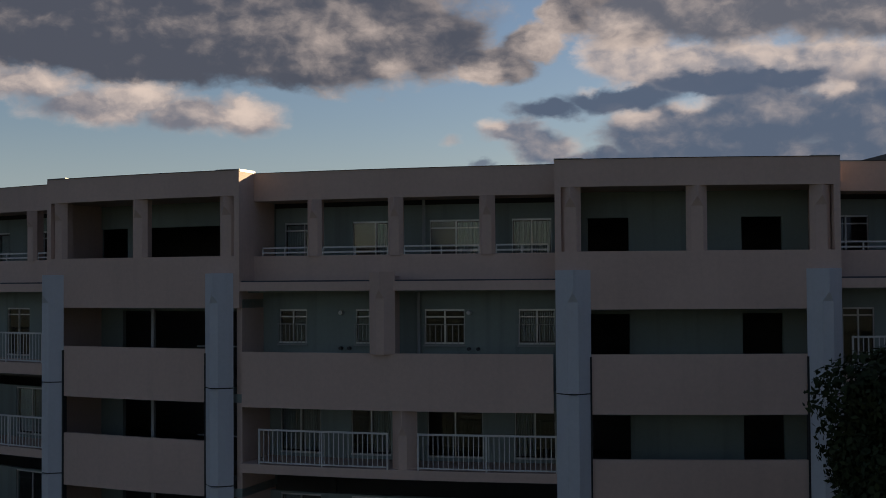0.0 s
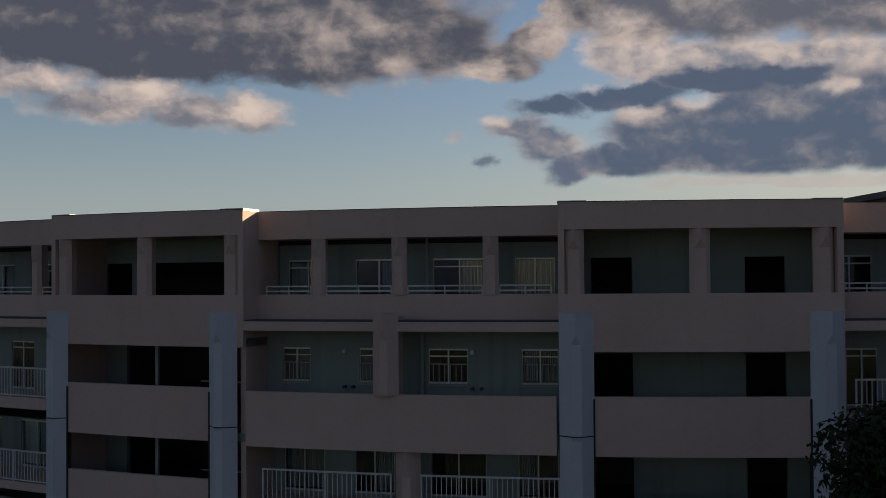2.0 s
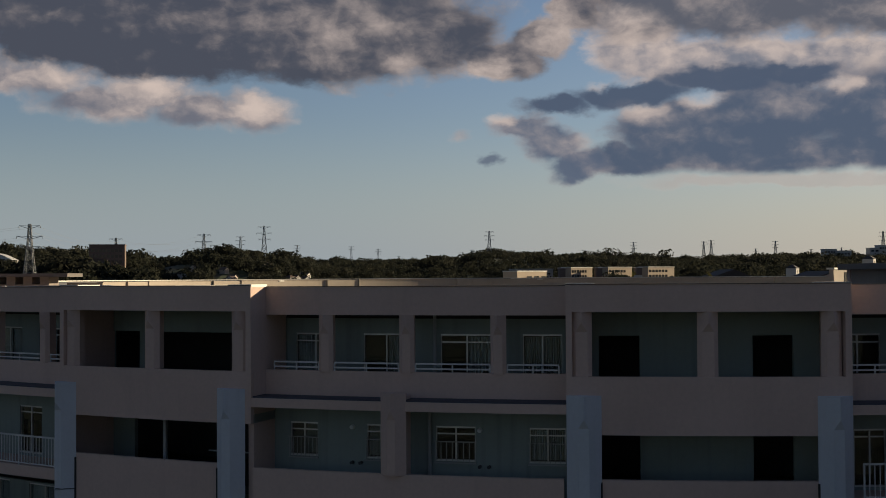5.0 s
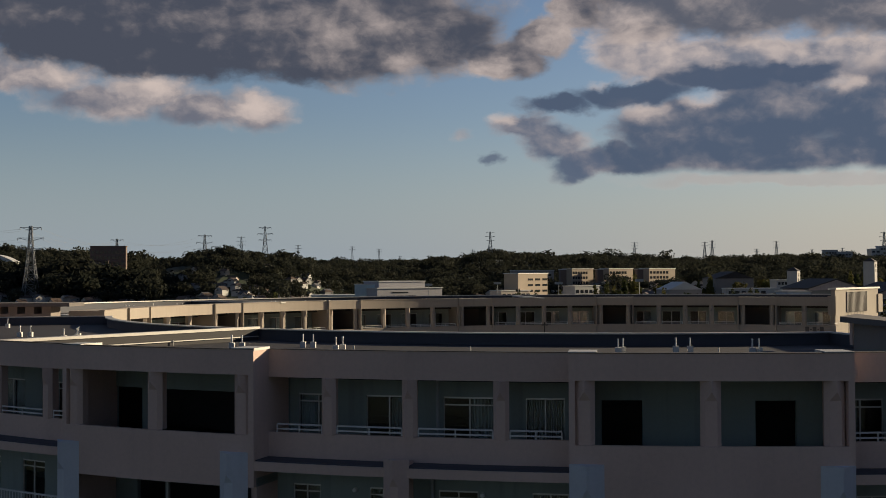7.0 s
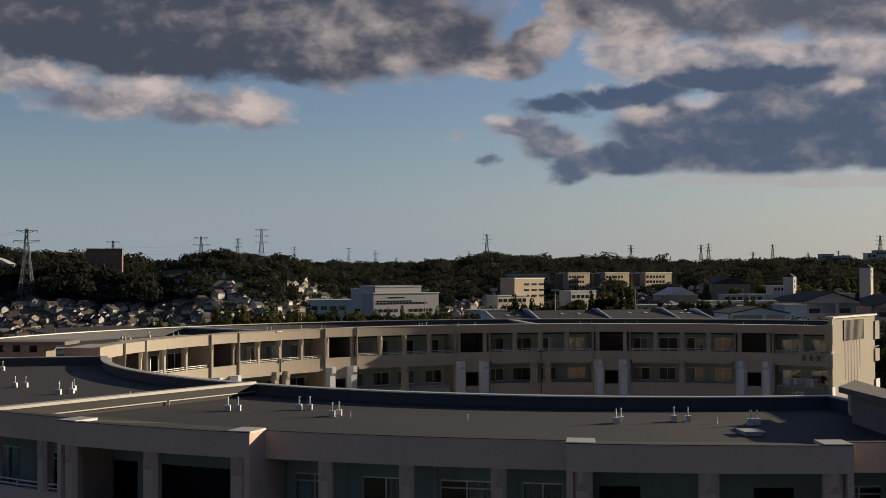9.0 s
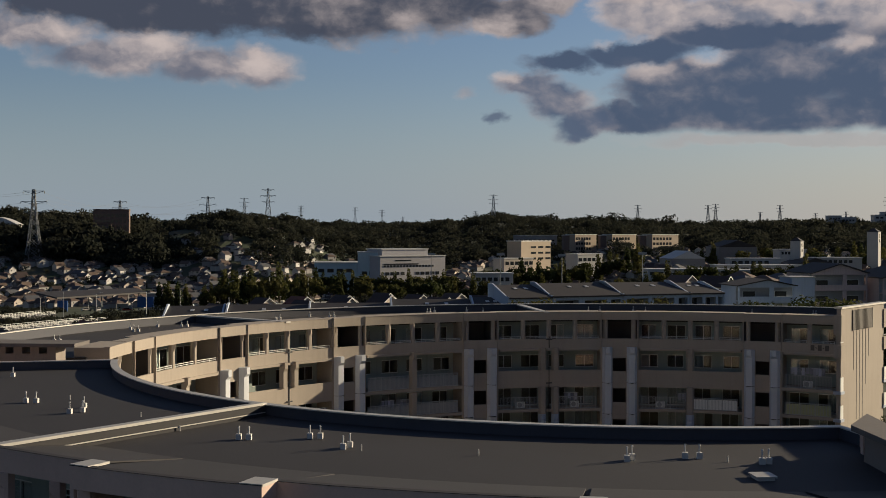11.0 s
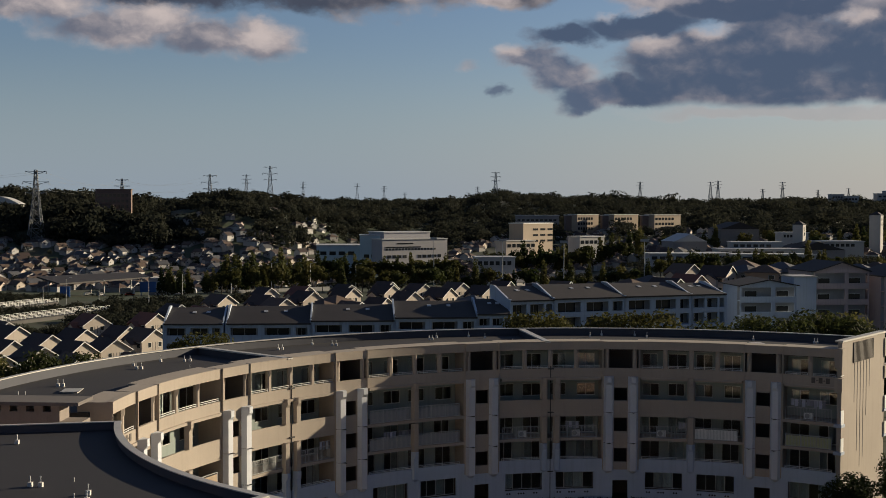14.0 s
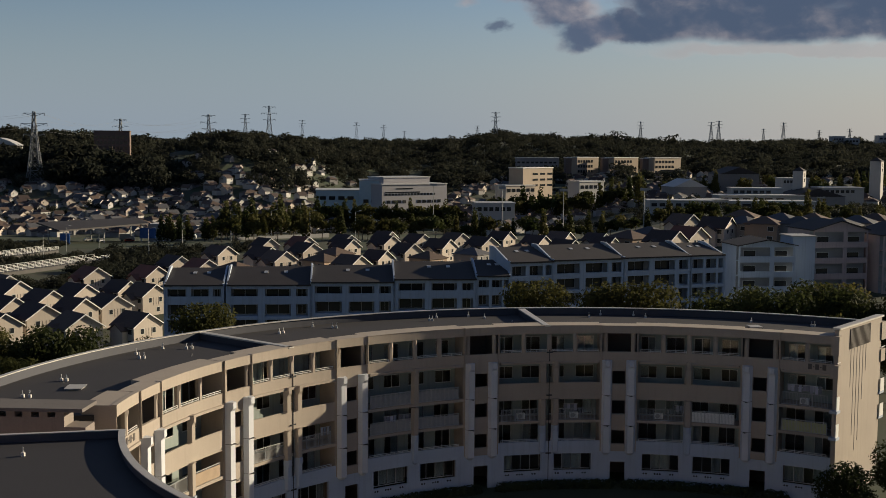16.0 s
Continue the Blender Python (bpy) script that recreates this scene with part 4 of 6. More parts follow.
def ground_z(x, y):
    az = x / max(y, 1.0)
    z = -0.7 * ease(165, 125, y) - ((8.0 - 3.0 * ease(-0.30, -0.2, az)) * ease(125, 230, y) + 6.0 * ease(430, 560, y)) * ease(90, 20, x)
    if y > 650:
        top = np.interp(az, [p[0] for p in SKYLINE], [p[1] for p in SKYLINE]) - 9.5
        k = ease(-0.24, -0.10, az)
        rise = k * ease(700, 1450, y) + (1 - k) * ease(640, 950, y)
        z = z * (1 - rise) + top * rise + rise * 3.0 * noise.noise((x * 0.01, y * 0.006, 0))
    return z


v, f = [], []
xs = [-4600, -3000, -1800] + [-1200 + 40 * i for i in range(61)] + [1800, 3000, 4600]
ys = [-900, -300, -60, 0, 60, 120] + [160 + 25 * i for i in range(28)] + [880 + 45 * i for i in range(22)] + [2100, 2600, 3400, 4600]
for y in ys:
    for x in xs:
        v.append((x, y, ground_z(x, y)))
nx = len(xs)
for j in range(len(ys) - 1):
    for i in range(nx - 1):
        f.append((j * nx + i, j * nx + i + 1, (j + 1) * nx + i + 1, (j + 1) * nx + i))
tagged(part("ground", Geo().add(v, f), GRASS), "grassy ground running from the court into a wooded valley", "ground", kind="structure")

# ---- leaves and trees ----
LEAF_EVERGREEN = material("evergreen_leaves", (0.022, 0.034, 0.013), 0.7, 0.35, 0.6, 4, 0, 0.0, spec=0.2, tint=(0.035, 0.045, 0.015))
LEAF = material("tree_leaves", (0.032, 0.043, 0.014), 0.75, 0.35, 0.35, 3, 0, 0.0, rand=0.4, tint=(0.088, 0.082, 0.025), spec=0.1)
LEAF_DARK = material("wood_leaves", (0.033, 0.037, 0.028), 0.85, 0.3, 0.03, 0.5, 0, 0.0, spec=0.05, tint=(0.041, 0.042, 0.030))
def let_through(m, share):
    """Leaves that pass some of the light that falls on their back."""
    t = m.node_tree
    b, out_ = t.nodes["Principled BSDF"], t.nodes["Material Output"]
    thin, mix = t.nodes.new("ShaderNodeBsdfTranslucent"), t.nodes.new("ShaderNodeMixShader")
    t.links.new(b.inputs["Base Color"].links[0].from_socket, thin.inputs["Color"])
    mix.inputs[0].default_value = share
    t.links.new(b.outputs[0], mix.inputs[1])
    t.links.new(thin.outputs[0], mix.inputs[2])
    t.links.new(mix.outputs[0], out_.inputs["Surface"])


for leafy in (LEAF, LEAF_DARK):
    let_through(leafy, 0.4)
BARK = material("bark", (0.09, 0.07, 0.05), 0.9, 0.25, 2, 15)


def quads(name, V, mat):
    """A mesh of loose quads from an array n x 4 x 3."""
    n = len(V)
    me = bpy.data.meshes.new(name)
    me.vertices.add(4 * n)
    me.vertices.foreach_set("co", np.ascontiguousarray(V, dtype=np.float32).ravel())
    me.loops.add(4 * n)
    me.loops.foreach_set("vertex_index", np.arange(4 * n, dtype=np.int32))
    me.polygons.add(n)
    me.polygons.foreach_set("loop_start", np.arange(0, 4 * n, 4, dtype=np.int32))
    me.update()
    me.validate()
    me.materials.append(mat)
    return me


def leaf_cloud(rng, lobes, count, size, flat=0.8, thick=0.35, toss=0.55):
    """Leaves over a crown of several lobes (x, y, z, r); an array n x 4 x 3."""
    lob = np.array(lobes)
    w = lob[:, 3] ** 2
    pick = rng.choice(len(lob), count, p=w / w.sum())
    d = rng.normal(size=(count, 3))
    d /= np.linalg.norm(d, axis=1)[:, None]
    r = lob[pick, 3] * (1 - thick * rng.random(count) ** 1.6) * rng.uniform(0.88, 1.12, count)
    c = lob[pick, :3] + d * r[:, None] * np.array([1, 1, flat])
    n = d + rng.normal(scale=toss, size=(count, 3))
    n /= np.linalg.norm(n, axis=1)[:, None]
    u = np.cross(n, rng.normal(size=(count, 3)))
    u /= np.linalg.norm(u, axis=1)[:, None]
    t = np.cross(n, u)
    s = size * rng.uniform(0.6, 1.3, count)[:, None]
    u, t = u * s, t * s * 0.6
    return np.stack([c - u, c - t * 0.9, c + u, c + t * 0.9], axis=1)


def tree_thing(rng, high, wide, lobes, count, leaf, label, group="", trunk=0.16, conic=False, mat=None):
    """A tapered trunk with limbs and a ragged crown, foot at the origin."""
    ob = thing("tree", label, "tree", group)
    g = Geo()
    fork = high * 0.42
    g.tube((0, 0, -0.3), (0.04 * high, 0, fork), trunk, trunk * 0.6, 8)
    L = []
    for k in range(lobes):
        ang = 2.4 * k + rng.uniform(0, 1)
        if conic:
            z = high * (0.22 + 0.72 * k / lobes)
            rr = wide * (1.0 - 0.75 * k / lobes)
            L.append((rng.normal(0, 0.08 * wide), rng.normal(0, 0.08 * wide), z, rr))
        else:
            z = high * rng.uniform(0.48, 0.86)
            off = wide * rng.uniform(0.25, 0.62) * (1.15 - abs(z / high - 0.6))
            L.append((off * math.cos(ang), off * math.sin(ang), z, wide * rng.uniform(0.36, 0.52)))
        g.tube((0.04 * high, 0, fork * rng.uniform(0.7, 1.0)), L[-1][:3], trunk * 0.4, trunk * 0.1, 5)
    part("trunk", g, BARK, ob)
    part("crown", quads("crown", leaf_cloud(rng, L, count, leaf, 0.85), mat or LEAF), LEAF, ob)
    return ob


rng = np.random.default_rng(5)
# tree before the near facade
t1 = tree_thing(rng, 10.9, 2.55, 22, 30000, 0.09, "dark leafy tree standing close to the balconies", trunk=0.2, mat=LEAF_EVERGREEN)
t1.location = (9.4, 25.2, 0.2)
# trees at the court's open corner and behind the far block
kinds = [tree_thing(rng, 9.5, 4.2, 14, 6500, 0.2, "broad leafy tree in evening shade", "trees behind the ring") for _ in range(3)]
spots = [(27.9, 98.0, 0.68), (34.2, 101.0, 0.8), (39.0, 105.0, 1.0), (3.8, 165.0, 1.42), (17.0, 165.0, 1.68), (30.0, 160.0, 1.45), (36.0, 158.0, 1.5), (42.0, 160.0, 1.5),
         (48.0, 157.0, 1.5), (54.0, 160.0, 1.4), (33.0, 168.0, 1.3), (45.0, 168.0, 1.45), (51.0, 150.0, 1.25), (58.0, 166.0, 1.45), (41.0, 150.0, 1.25), (-39.0, 150.0, 1.2),
         (-57.0, 130.0, 1.15), (-50.5, 131.0, 1.2), (-62.0, 133.0, 1.25), (-53.0, 124.0, 0.95), (-60.0, 121.0, 1.0), (-45.0, 146.0, 0.8), (8.5, 168.0, 1.1), (63.0, 160.0, 1.45)]
for i, (x, y, k) in enumerate(spots):
    ob = kinds[i] if i < 3 else copy_thing(kinds[i % 3], pose(0, 0, 0))
    ob.matrix_basis = pose(x, y, ground_z(x, y), 0, 0, 47 * i) @ Matrix.Diagonal((k, k, k * (0.95 + 0.1 * (i % 2)), 1))

# rows of young trees and park trees in the valley
round_tree = [tree_thing(rng, 9.0, 3.6, 9, 420, 0.62, "round leafy park tree", "valley trees") for _ in range(3)]
tall_tree = [tree_thing(rng, 13.0, 2.0, 9, 380, 0.6, "slim tall poplar-like tree", "valley trees", conic=True) for _ in range(2)]
placed, planted = 0, set()


def plant(x, y, k, tall):
    global placed
    src = (tall_tree if tall else round_tree)[placed % (2 if tall else 3)]
    ob = copy_thing(src, pose(0, 0, 0)) if src in planted else src
    planted.add(src)
    ob.matrix_basis = pose(x, y, ground_z(x, y), 0, 0, 71 * placed) @ Matrix.Diagonal((k, k, k, 1))
    placed += 1


random.seed(21)
for i in range(62):      # belt in front of the white works
    x = -112 + 3.9 * i + random.uniform(-1.2, 1.2)
    y = 470 + 0.15 * x + random.uniform(-12, 12)
    plant(x, y, random.uniform(0.75, 1.2), random.random() < 0.25)
for i in range(30):      # denser clump left of the works
    plant(random.uniform(-128, -84), random.uniform(490, 540), random.uniform(1.1, 1.6), random.random() < 0.35)
for i in range(26):      # slim trees beside the lawn
    plant(-150 + 1.9 * i + random.uniform(-3, 3), 492 + random.uniform(-18, 22), random.uniform(0.6, 1.05), random.random() < 0.7)
for i in range(38):      # round the school
    plant(random.uniform(60, 190), random.uniform(430, 500), random.uniform(0.6, 0.95), random.random() < 0.15)
for i in range(44):
    plant(random.uniform(15, 260), random.uniform(700, 780), random.uniform(0.9, 1.6), random.random() < 0.4)

for i in range(26):      # tall belt before the works
    plant(-100 + 2.9 * i + random.uniform(-2, 2), 592 + 0.2 * i + random.uniform(-6, 6), random.uniform(1.15, 1.5), random.random() < 0.3)
for i in range(20):      # before the tan flats
    plant(-14 + 4.4 * i + random.uniform(-2, 2), 664 + random.uniform(-8, 8), random.uniform(1.3, 1.75), random.random() < 0.4)
for i in range(26):      # before the farther clock tower
    plant(112 + 3.6 * i + random.uniform(-3, 3), 560 + random.uniform(-16, 16), random.uniform(0.45, 0.75), random.random() < 0.2)

# ---- woods on the hills: too many to count ----
rng = np.random.default_rng(9)
stamps = []
for k in range(6):
    lob = [(rng.normal(0, 1.6), rng.normal(0, 1.6), rng.uniform(3.5, 6.0), rng.uniform(2.6, 3.8)) for _ in range(5)]
    stamps.append(leaf_cloud(rng, lob, 165, 0.9, 0.8, 0.1, 0.35))


def wood(name, spots, label):
    out = []
    for i, (x, y, k) in enumerate(spots):
        a = rng.uniform(0, 6.28)
        c, s_ = math.cos(a) * k, math.sin(a) * k
        M = np.array([[c, -s_, 0], [s_, c, 0], [0, 0, k * rng.uniform(0.8, 1.15)]])
        out.append(stamps[i % 6] @ M.T + np.array([x, y, ground_z(x, y) - 1.0]))
    ob = new(name, quads(name, np.concatenate(out), LEAF_DARK))
    return tagged(ob, label, "trees", kind="stuff")


spots = []
random.seed(31)
while len(spots) < 4700:
    az = random.uniform(-0.47, 0.47)
    y = random.uniform(760, 1350) if az < -0.17 else random.uniform(900, 1650)
    if az > -0.29 and y < 1000 and noise.noise((az * 22, y * 0.012, 3.0)) < -0.12:
        continue
    if -0.375 < az < -0.31 and 818 < y < 866 or az < -0.40 and 835 < y < 868:
        continue
    lump = 1.0 + 0.8 * max(0.0, noise.noise((az * 45, y * 0.008, 5.0)))
    spots.append((az * y, y, random.uniform(0.75, 1.35) * lump))
wood("woods", spots, "dark mixed woods covering the hills")
spots = []
while len(spots) < 2300:
    az = random.uniform(-0.45, 0.45)
    y = random.uniform(540, 980)
    if noise.noise((az * 16, y * 0.01, 8.0)) > -0.25 and not (az < -0.17 and y < 580):
        spots.append((az * y, y, random.uniform(0.3, 0.6)))
wood("garden_trees", spots, "scattered garden trees between the houses")

spots = []
for i in range(800):     # shrubs between and before the ramps and round the filling station
    u = random.random()
    if i < 230:
        x, y = -160 + 42 * u + random.uniform(-9, 9), 366 + 52 * u + random.uniform(-12, 12)
    elif i < 400:
        x, y = -150 + 46 * u + random.uniform(-4, 10), 290 + 76 * u + random.uniform(-14, 2)
    elif i < 520:
        x, y = -212 + 42 * u, 416 + 34 * random.random()
    elif i < 600:
        x, y = -150 + 62 * u, 392 + 36 * random.random()
    else:
        x, y = -133 + 40 * u, 346 + 50 * random.random()
    if all(abs((x - ax) * (by - ay) - (y - ay) * (bx - ax)) / math.hypot(bx - ax, by - ay) > 2.5 or (x - ax) * (by - ay) < (y - ay) * (bx - ax)
           for ax, ay, bx, by in ((-160, 305, -131.5, 383), (-179, 358, -160, 412))):
        spots.append((x, y, random.uniform(0.22, 0.5)))
spots += [(random.uniform(-0.385, -0.30) * 793, random.uniform(776, 806), random.uniform(1.5, 2.1)) for _ in range(40)]
spots += [(random.uniform(-0.385, -0.31) * 812, random.uniform(806, 818), random.uniform(1.8, 2.3)) for _ in range(30)]
spots += [(random.uniform(-0.47, -0.40) * 815, random.uniform(800, 832), random.uniform(1.5, 2.0)) for _ in range(30)]
wood("shrubs", spots, "dark shrubs and thickets along ramps and slopes")

# ---- houses ----
STUCCO = [material("cream_stucco", (0.52, 0.455, 0.385), 0.85, 0.1, 0.5, 8, 0.1, rand=0.25), material("white_stucco", (0.46, 0.45, 0.43), 0.85, 0.08, 0.5, 8, 0.1, rand=0.2),
          material("grey_siding", (0.26, 0.25, 0.245), 0.85, 0.1, 0.5, 8, 0.1, rand=0.3), material("tan_siding", (0.38, 0.28, 0.20), 0.85, 0.1, 0.5, 8, 0.1, rand=0.3)]
TILES = [material("dark_roof_tiles", (0.048, 0.032, 0.027), 0.75, 0.2, 0.7, 7, 0, 0.4, rand=0.4), material("brown_roof_tiles", (0.10, 0.068, 0.050), 0.75, 0.2, 0.7, 7, 0, 0.4, rand=0.4),
         material("red_roof_tiles", (0.17, 0.065, 0.040), 0.75, 0.2, 0.7, 7, 0, 0.4, rand=0.4), material("grey_roof_tiles", (0.075, 0.075, 0.082), 0.7, 0.2, 0.7, 7, 0, 0.4, rand=0.4)]


def gable_roof(x0, x1, y0, y1, z, rise, over=0.5, thick=0.18):
    """Two slopes with the ridge along x, eaves and verges standing out."""
    ym = (y0 + y1) / 2
    k = rise / (ym - y0)
    e = over * k
    pts = [(x0 - over, y0 - over, z - e), (x0 - over, ym, z + rise), (x0 - over, y1 + over, z - e),
           (x0 - over, y1 + over, z - e + thick), (x0 - over, ym, z + rise + thick), (x0 - over, y0 - over, z - e + thick)]
    return Geo().prism(pts, (x1 - x0 + 2 * over, 0, 0))


def hip_roof(x0, x1, y0, y1, z, rise, over=0.5):
    a, b, c, d = x0 - over, x1 + over, y0 - over, y1 + over
    r = (d - c) / 2
    ym = (c + d) / 2
    v = [(a, c, z), (b, c, z), (b, d, z), (a, d, z), (a, c, z + 0.15), (b, c, z + 0.15), (b, d, z + 0.15), (a, d, z + 0.15), (a + r, ym, z + rise), (b - r, ym, z + rise)]
    return Geo().add(v, [(3, 2, 1, 0), (0, 1, 5, 4), (1, 2, 6, 5), (2, 3, 7, 6), (3, 0, 4, 7), (4, 5, 9, 8), (5, 6, 9), (6, 7, 8, 9), (7, 4, 8)])


def house(wx, wy, eave, rise, wall, tile, label, hip=False, wing=True, fine=True):
    ob = thing("house", label, "house", "houses of the town")
    x, y = wx / 2, wy / 2
    body = Geo().prism([(-x, -y, -1.5), (-x, y, -1.5), (-x, y, eave), (-x, 0, eave + (0 if hip else rise)), (-x, -y, eave)], (wx, 0, 0))
    part("wall", body, wall, ob)
    part("roof", hip_roof(-x, x, -y, y, eave, rise) if hip else gable_roof(-x, x, -y, y, eave, rise), tile, ob)
    if fine and not hip:
        e = 0.5 * rise / y
        for sgn in (-1, 1):
            g = Geo().prism([(x + 0.5, sgn * (y + 0.5), eave - e - 0.08), (x + 0.5, 0, eave + rise - 0.08), (x + 0.5, 0, eave + rise + 0.2), (x + 0.5, sgn * (y + 0.5), eave - e + 0.2)], (0.05, 0, 0))
            part("bargeboard", g, BOX_WHITE, ob, "pale bargeboard")
    if wing:
        w = wy * 0.28
        part("wing_wall", Geo().prism([(-x * 0.1 - w, -y - 1.6, -1.5), (-x * 0.1 + w, -y - 1.6, -1.5), (-x * 0.1 + w, -y - 1.6, eave - 0.9), (-x * 0.1, -y - 1.6, eave + 0.5), (-x * 0.1 - w, -y - 1.6, eave - 0.9)], (0, 1.7, 0)), wall, ob)
        g = gable_roof(-1.8 - 0.2, 1.6, -w, w, eave - 0.9, 1.4, 0.3)
        g.v = [(-x * 0.1 - q[1], q[0] - y + 0.2, q[2]) for q in g.v]
        part("wing_roof", g, tile, ob)
    up = eave - 1.8
    wins = [(x, -0.2 * wy, up, "x"), (x, 0.2 * wy, up, "x"), (x, 0.1 * wy, 0.9, "x"), (0.3 * wx, -y, up, "y"), (0.28 * wx, -y, 0.8, "y")]
    if not fine:
        wins = wins[:1] + wins[3:4]
    for a, b, z, side in wins:
        s = 0.45 if side == "x" else 0.8
        if side == "x":
            g, fr = Geo().box(a, a + 0.03, b - s, b + s, z, z + 1.15), Geo().box(a, a + 0.015, b - s - 0.09, b + s + 0.09, z - 0.09, z + 1.24)
        else:
            g, fr = Geo().box(a - s, a + s, b - 0.03, b, z, z + 1.15), Geo().box(a - s - 0.09, a + s + 0.09, b - 0.015, b, z - 0.09, z + 1.24)
        w = part("window", fr, ALU, ob)
        if fine:
            part("pane", g, DARKGLASS, w)
        else:
            w.data = g.mesh("window", DARKGLASS)
    if fine:
        for b in (-0.08, 0.02, 0.12):
            part("gable_slit", Geo().box(x, x + 0.02, b * wy - 0.07, b * wy + 0.07, 2.6, 4.6), SIGN, ob)
    return ob


protos = []
for i, (wx, wy, e, r, wa, ti, lab, hip) in enumerate((
        (8.0, 8.4, 5.2, 2.7, 0, 0, "cream stucco house with a dark tiled gable roof", False),
        (7.6, 8.0, 5.2, 2.6, 0, 1, "cream house with a brown tiled gable roof", False),
        (7.8, 8.4, 5.2, 2.7, 0, 2, "cream house with a reddish tiled gable roof", False),
        (9.2, 8.0, 5.3, 2.2, 3, 1, "tan sided house with a brown hipped roof", True),
        (7.4, 7.6, 5.3, 2.6, 0, 0, "cream gabled house with a dark roof", False),
        (9.8, 8.4, 5.3, 2.2, 2, 3, "grey sided house with a grey hipped roof", True))):
    protos.append(house(wx, wy, e, r, STUCCO[wa], TILES[ti], lab, hip, not hip))
far_protos = []
for i, (wx, wy, e, r, wa, ti, lab, hip) in enumerate((
        (9.0, 8.5, 3.9, 2.8, 1, 3, "white house with a grey tiled roof far in the valley", False),
        (10.0, 9.0, 3.9, 2.4, 1, 0, "white house with a dark hipped roof far in the valley", True),
        (8.5, 8.0, 4.0, 2.7, 0, 1, "cream house with a brown roof far in the valley", False),
        (10.0, 9.4, 3.8, 2.6, 2, 1, "grey house with a brown hipped roof far in the valley", True),
        (9.0, 8.2, 4.0, 2.8, 1, 0, "white house with a dark roof far in the valley", False))):
    far_protos.append(house(wx, wy, e, r, STUCCO[wa], TILES[ti], lab, hip, False, False))
first_used = set()


def put_house(src, x, y, turn, k=1.0):
    m = pose(x, y, ground_z(x, y), 0, 0, turn) @ Matrix.Diagonal((k, k, k, 1))
    if src in first_used:
        copy_thing(src, pose(0, 0, 0)).matrix_basis = m
    else:
        first_used.add(src)
        src.matrix_basis = m


random.seed(41)
turn = -38.0
ca, sa = math.cos(radians(turn)), math.sin(radians(turn))
# street-side gable ends: place and kind of house
ESTATE = [(-95, 217.8, 0), (-91.5, 228.8, 0), (-102.6, 240.2, 4), (-99.9, 253.5, 0), (-87.8, 240, 4), (-113.9, 268.6, 0), (-96.6, 264.9, 0), (-83.4, 248.2, 0), (-89.3, 274, 4),
          (-92, 305, 2), (-92.8, 331, 0), (-78.6, 215.7, 1), (-68.9, 222.2, 1), (-80.8, 266, 1), (-106, 300, 2), (-80.5, 313.7, 2), (-83.9, 348, 1),
          (-74, 366, 4), (-67.6, 333, 0), (-60.5, 319, 1), (-68.5, 303, 3), (-57.7, 347, 0), (-47.5, 338, 3), (-63.5, 372, 2), (-51.5, 385, 0),
          (-48, 362, 4), (-37.5, 378, 0), (-39, 309.4, 1), (-34, 328, 4), (-28, 392, 0), (-27.8, 348, 4), (-18.7, 366, 0), (-15.5, 395, 1), (-6, 376, 0), (0, 402, 4), (11.5, 389, 0),
          (20, 402, 1), (32, 398, 0), (-48, 318, 3), (-20, 330, 3), (-8, 345, 5), (6, 358, 3), (20, 368, 0), (33, 375, 4), (-110, 228, 4), (-116, 246, 0), (-122, 283, 1), (45, 385, 2), (-40, 402, 4)]
for x, y, k in ESTATE:
    h = 4.0 * 0.94
    put_house(protos[k], x - ca * h, y - sa * h, turn + random.uniform(-6, 6), random.uniform(0.84, 0.93))
# dark-roofed houses before the school: bearing, distance, kind
for bearing, dist, k in ((1116, 385, 3), (1152, 393, 5), (1209, 430, 1), (1180, 365, 0), (1218, 372, 2), (1269, 400, 0), (1315, 405, 5), (1311, 440, 3), (1379, 420, 5), (1434, 420, 3), (1480, 395, 5),
                    (1540, 425, 3), (1350, 400, 3), (1410, 400, 5), (1510, 410, 5)):
    put_house(protos[k], (bearing - 907) / 2102.0 * dist, dist, turn + random.uniform(-14, 14), 1.15)
random.seed(43)
n, FAR_SPOTS = 0, []
while n < 1100:
    az = random.uniform(-0.45, 0.36)
    y = random.uniform(555, 960)
    x = az * y
    if -0.145 < az < -0.04 and y < 720:
        continue
    if az > 0.04 and y < 640:
        continue
    if az > 0.13 and random.random() < 0.6:
        continue
    if az < -0.28 and y > 770 or az < -0.22 and y > 880:
        continue
    if y > 800 and az < -0.05 and random.random() < 0.65:
        continue
    if y > 820 and noise.noise((az * 22, y * 0.012, 3.0)) > 0.0:
        continue
    FAR_SPOTS.append((y, x, random.randrange(5), random.choice((-38, 52, -20, 70)) + random.uniform(-10, 10), random.uniform(0.52, 0.76)))
    n += 1
FAR_SPOTS.sort()
for y, x, k, turn_, size in FAR_SPOTS[:280]:
    put_house(far_protos[k], x, y, turn_, size)
bm = bmesh.new()
slots = []
for y, x, k, turn_, size in FAR_SPOTS[280:]:
    m = pose(x, y, ground_z(x, y), 0, 0, turn_) @ Matrix.Diagonal((size, size, size, 1))
    for child in far_protos[k].children:
        mat = child.data.materials[0]
        if mat not in slots:
            slots.append(mat)
        n0 = len(bm.faces)
        bm.from_mesh(child.data)
        bm.faces.ensure_lookup_table()
        fresh = bm.faces[n0:]
        for q in fresh:
            q.material_index = slots.index(mat)
        bmesh.ops.transform(bm, matrix=m, verts=list({w for q in fresh for w in q.verts}))
me = bpy.data.meshes.new("far_houses")
bm.to_mesh(me)
bm.free()
for mat in slots:
    me.materials.append(mat)
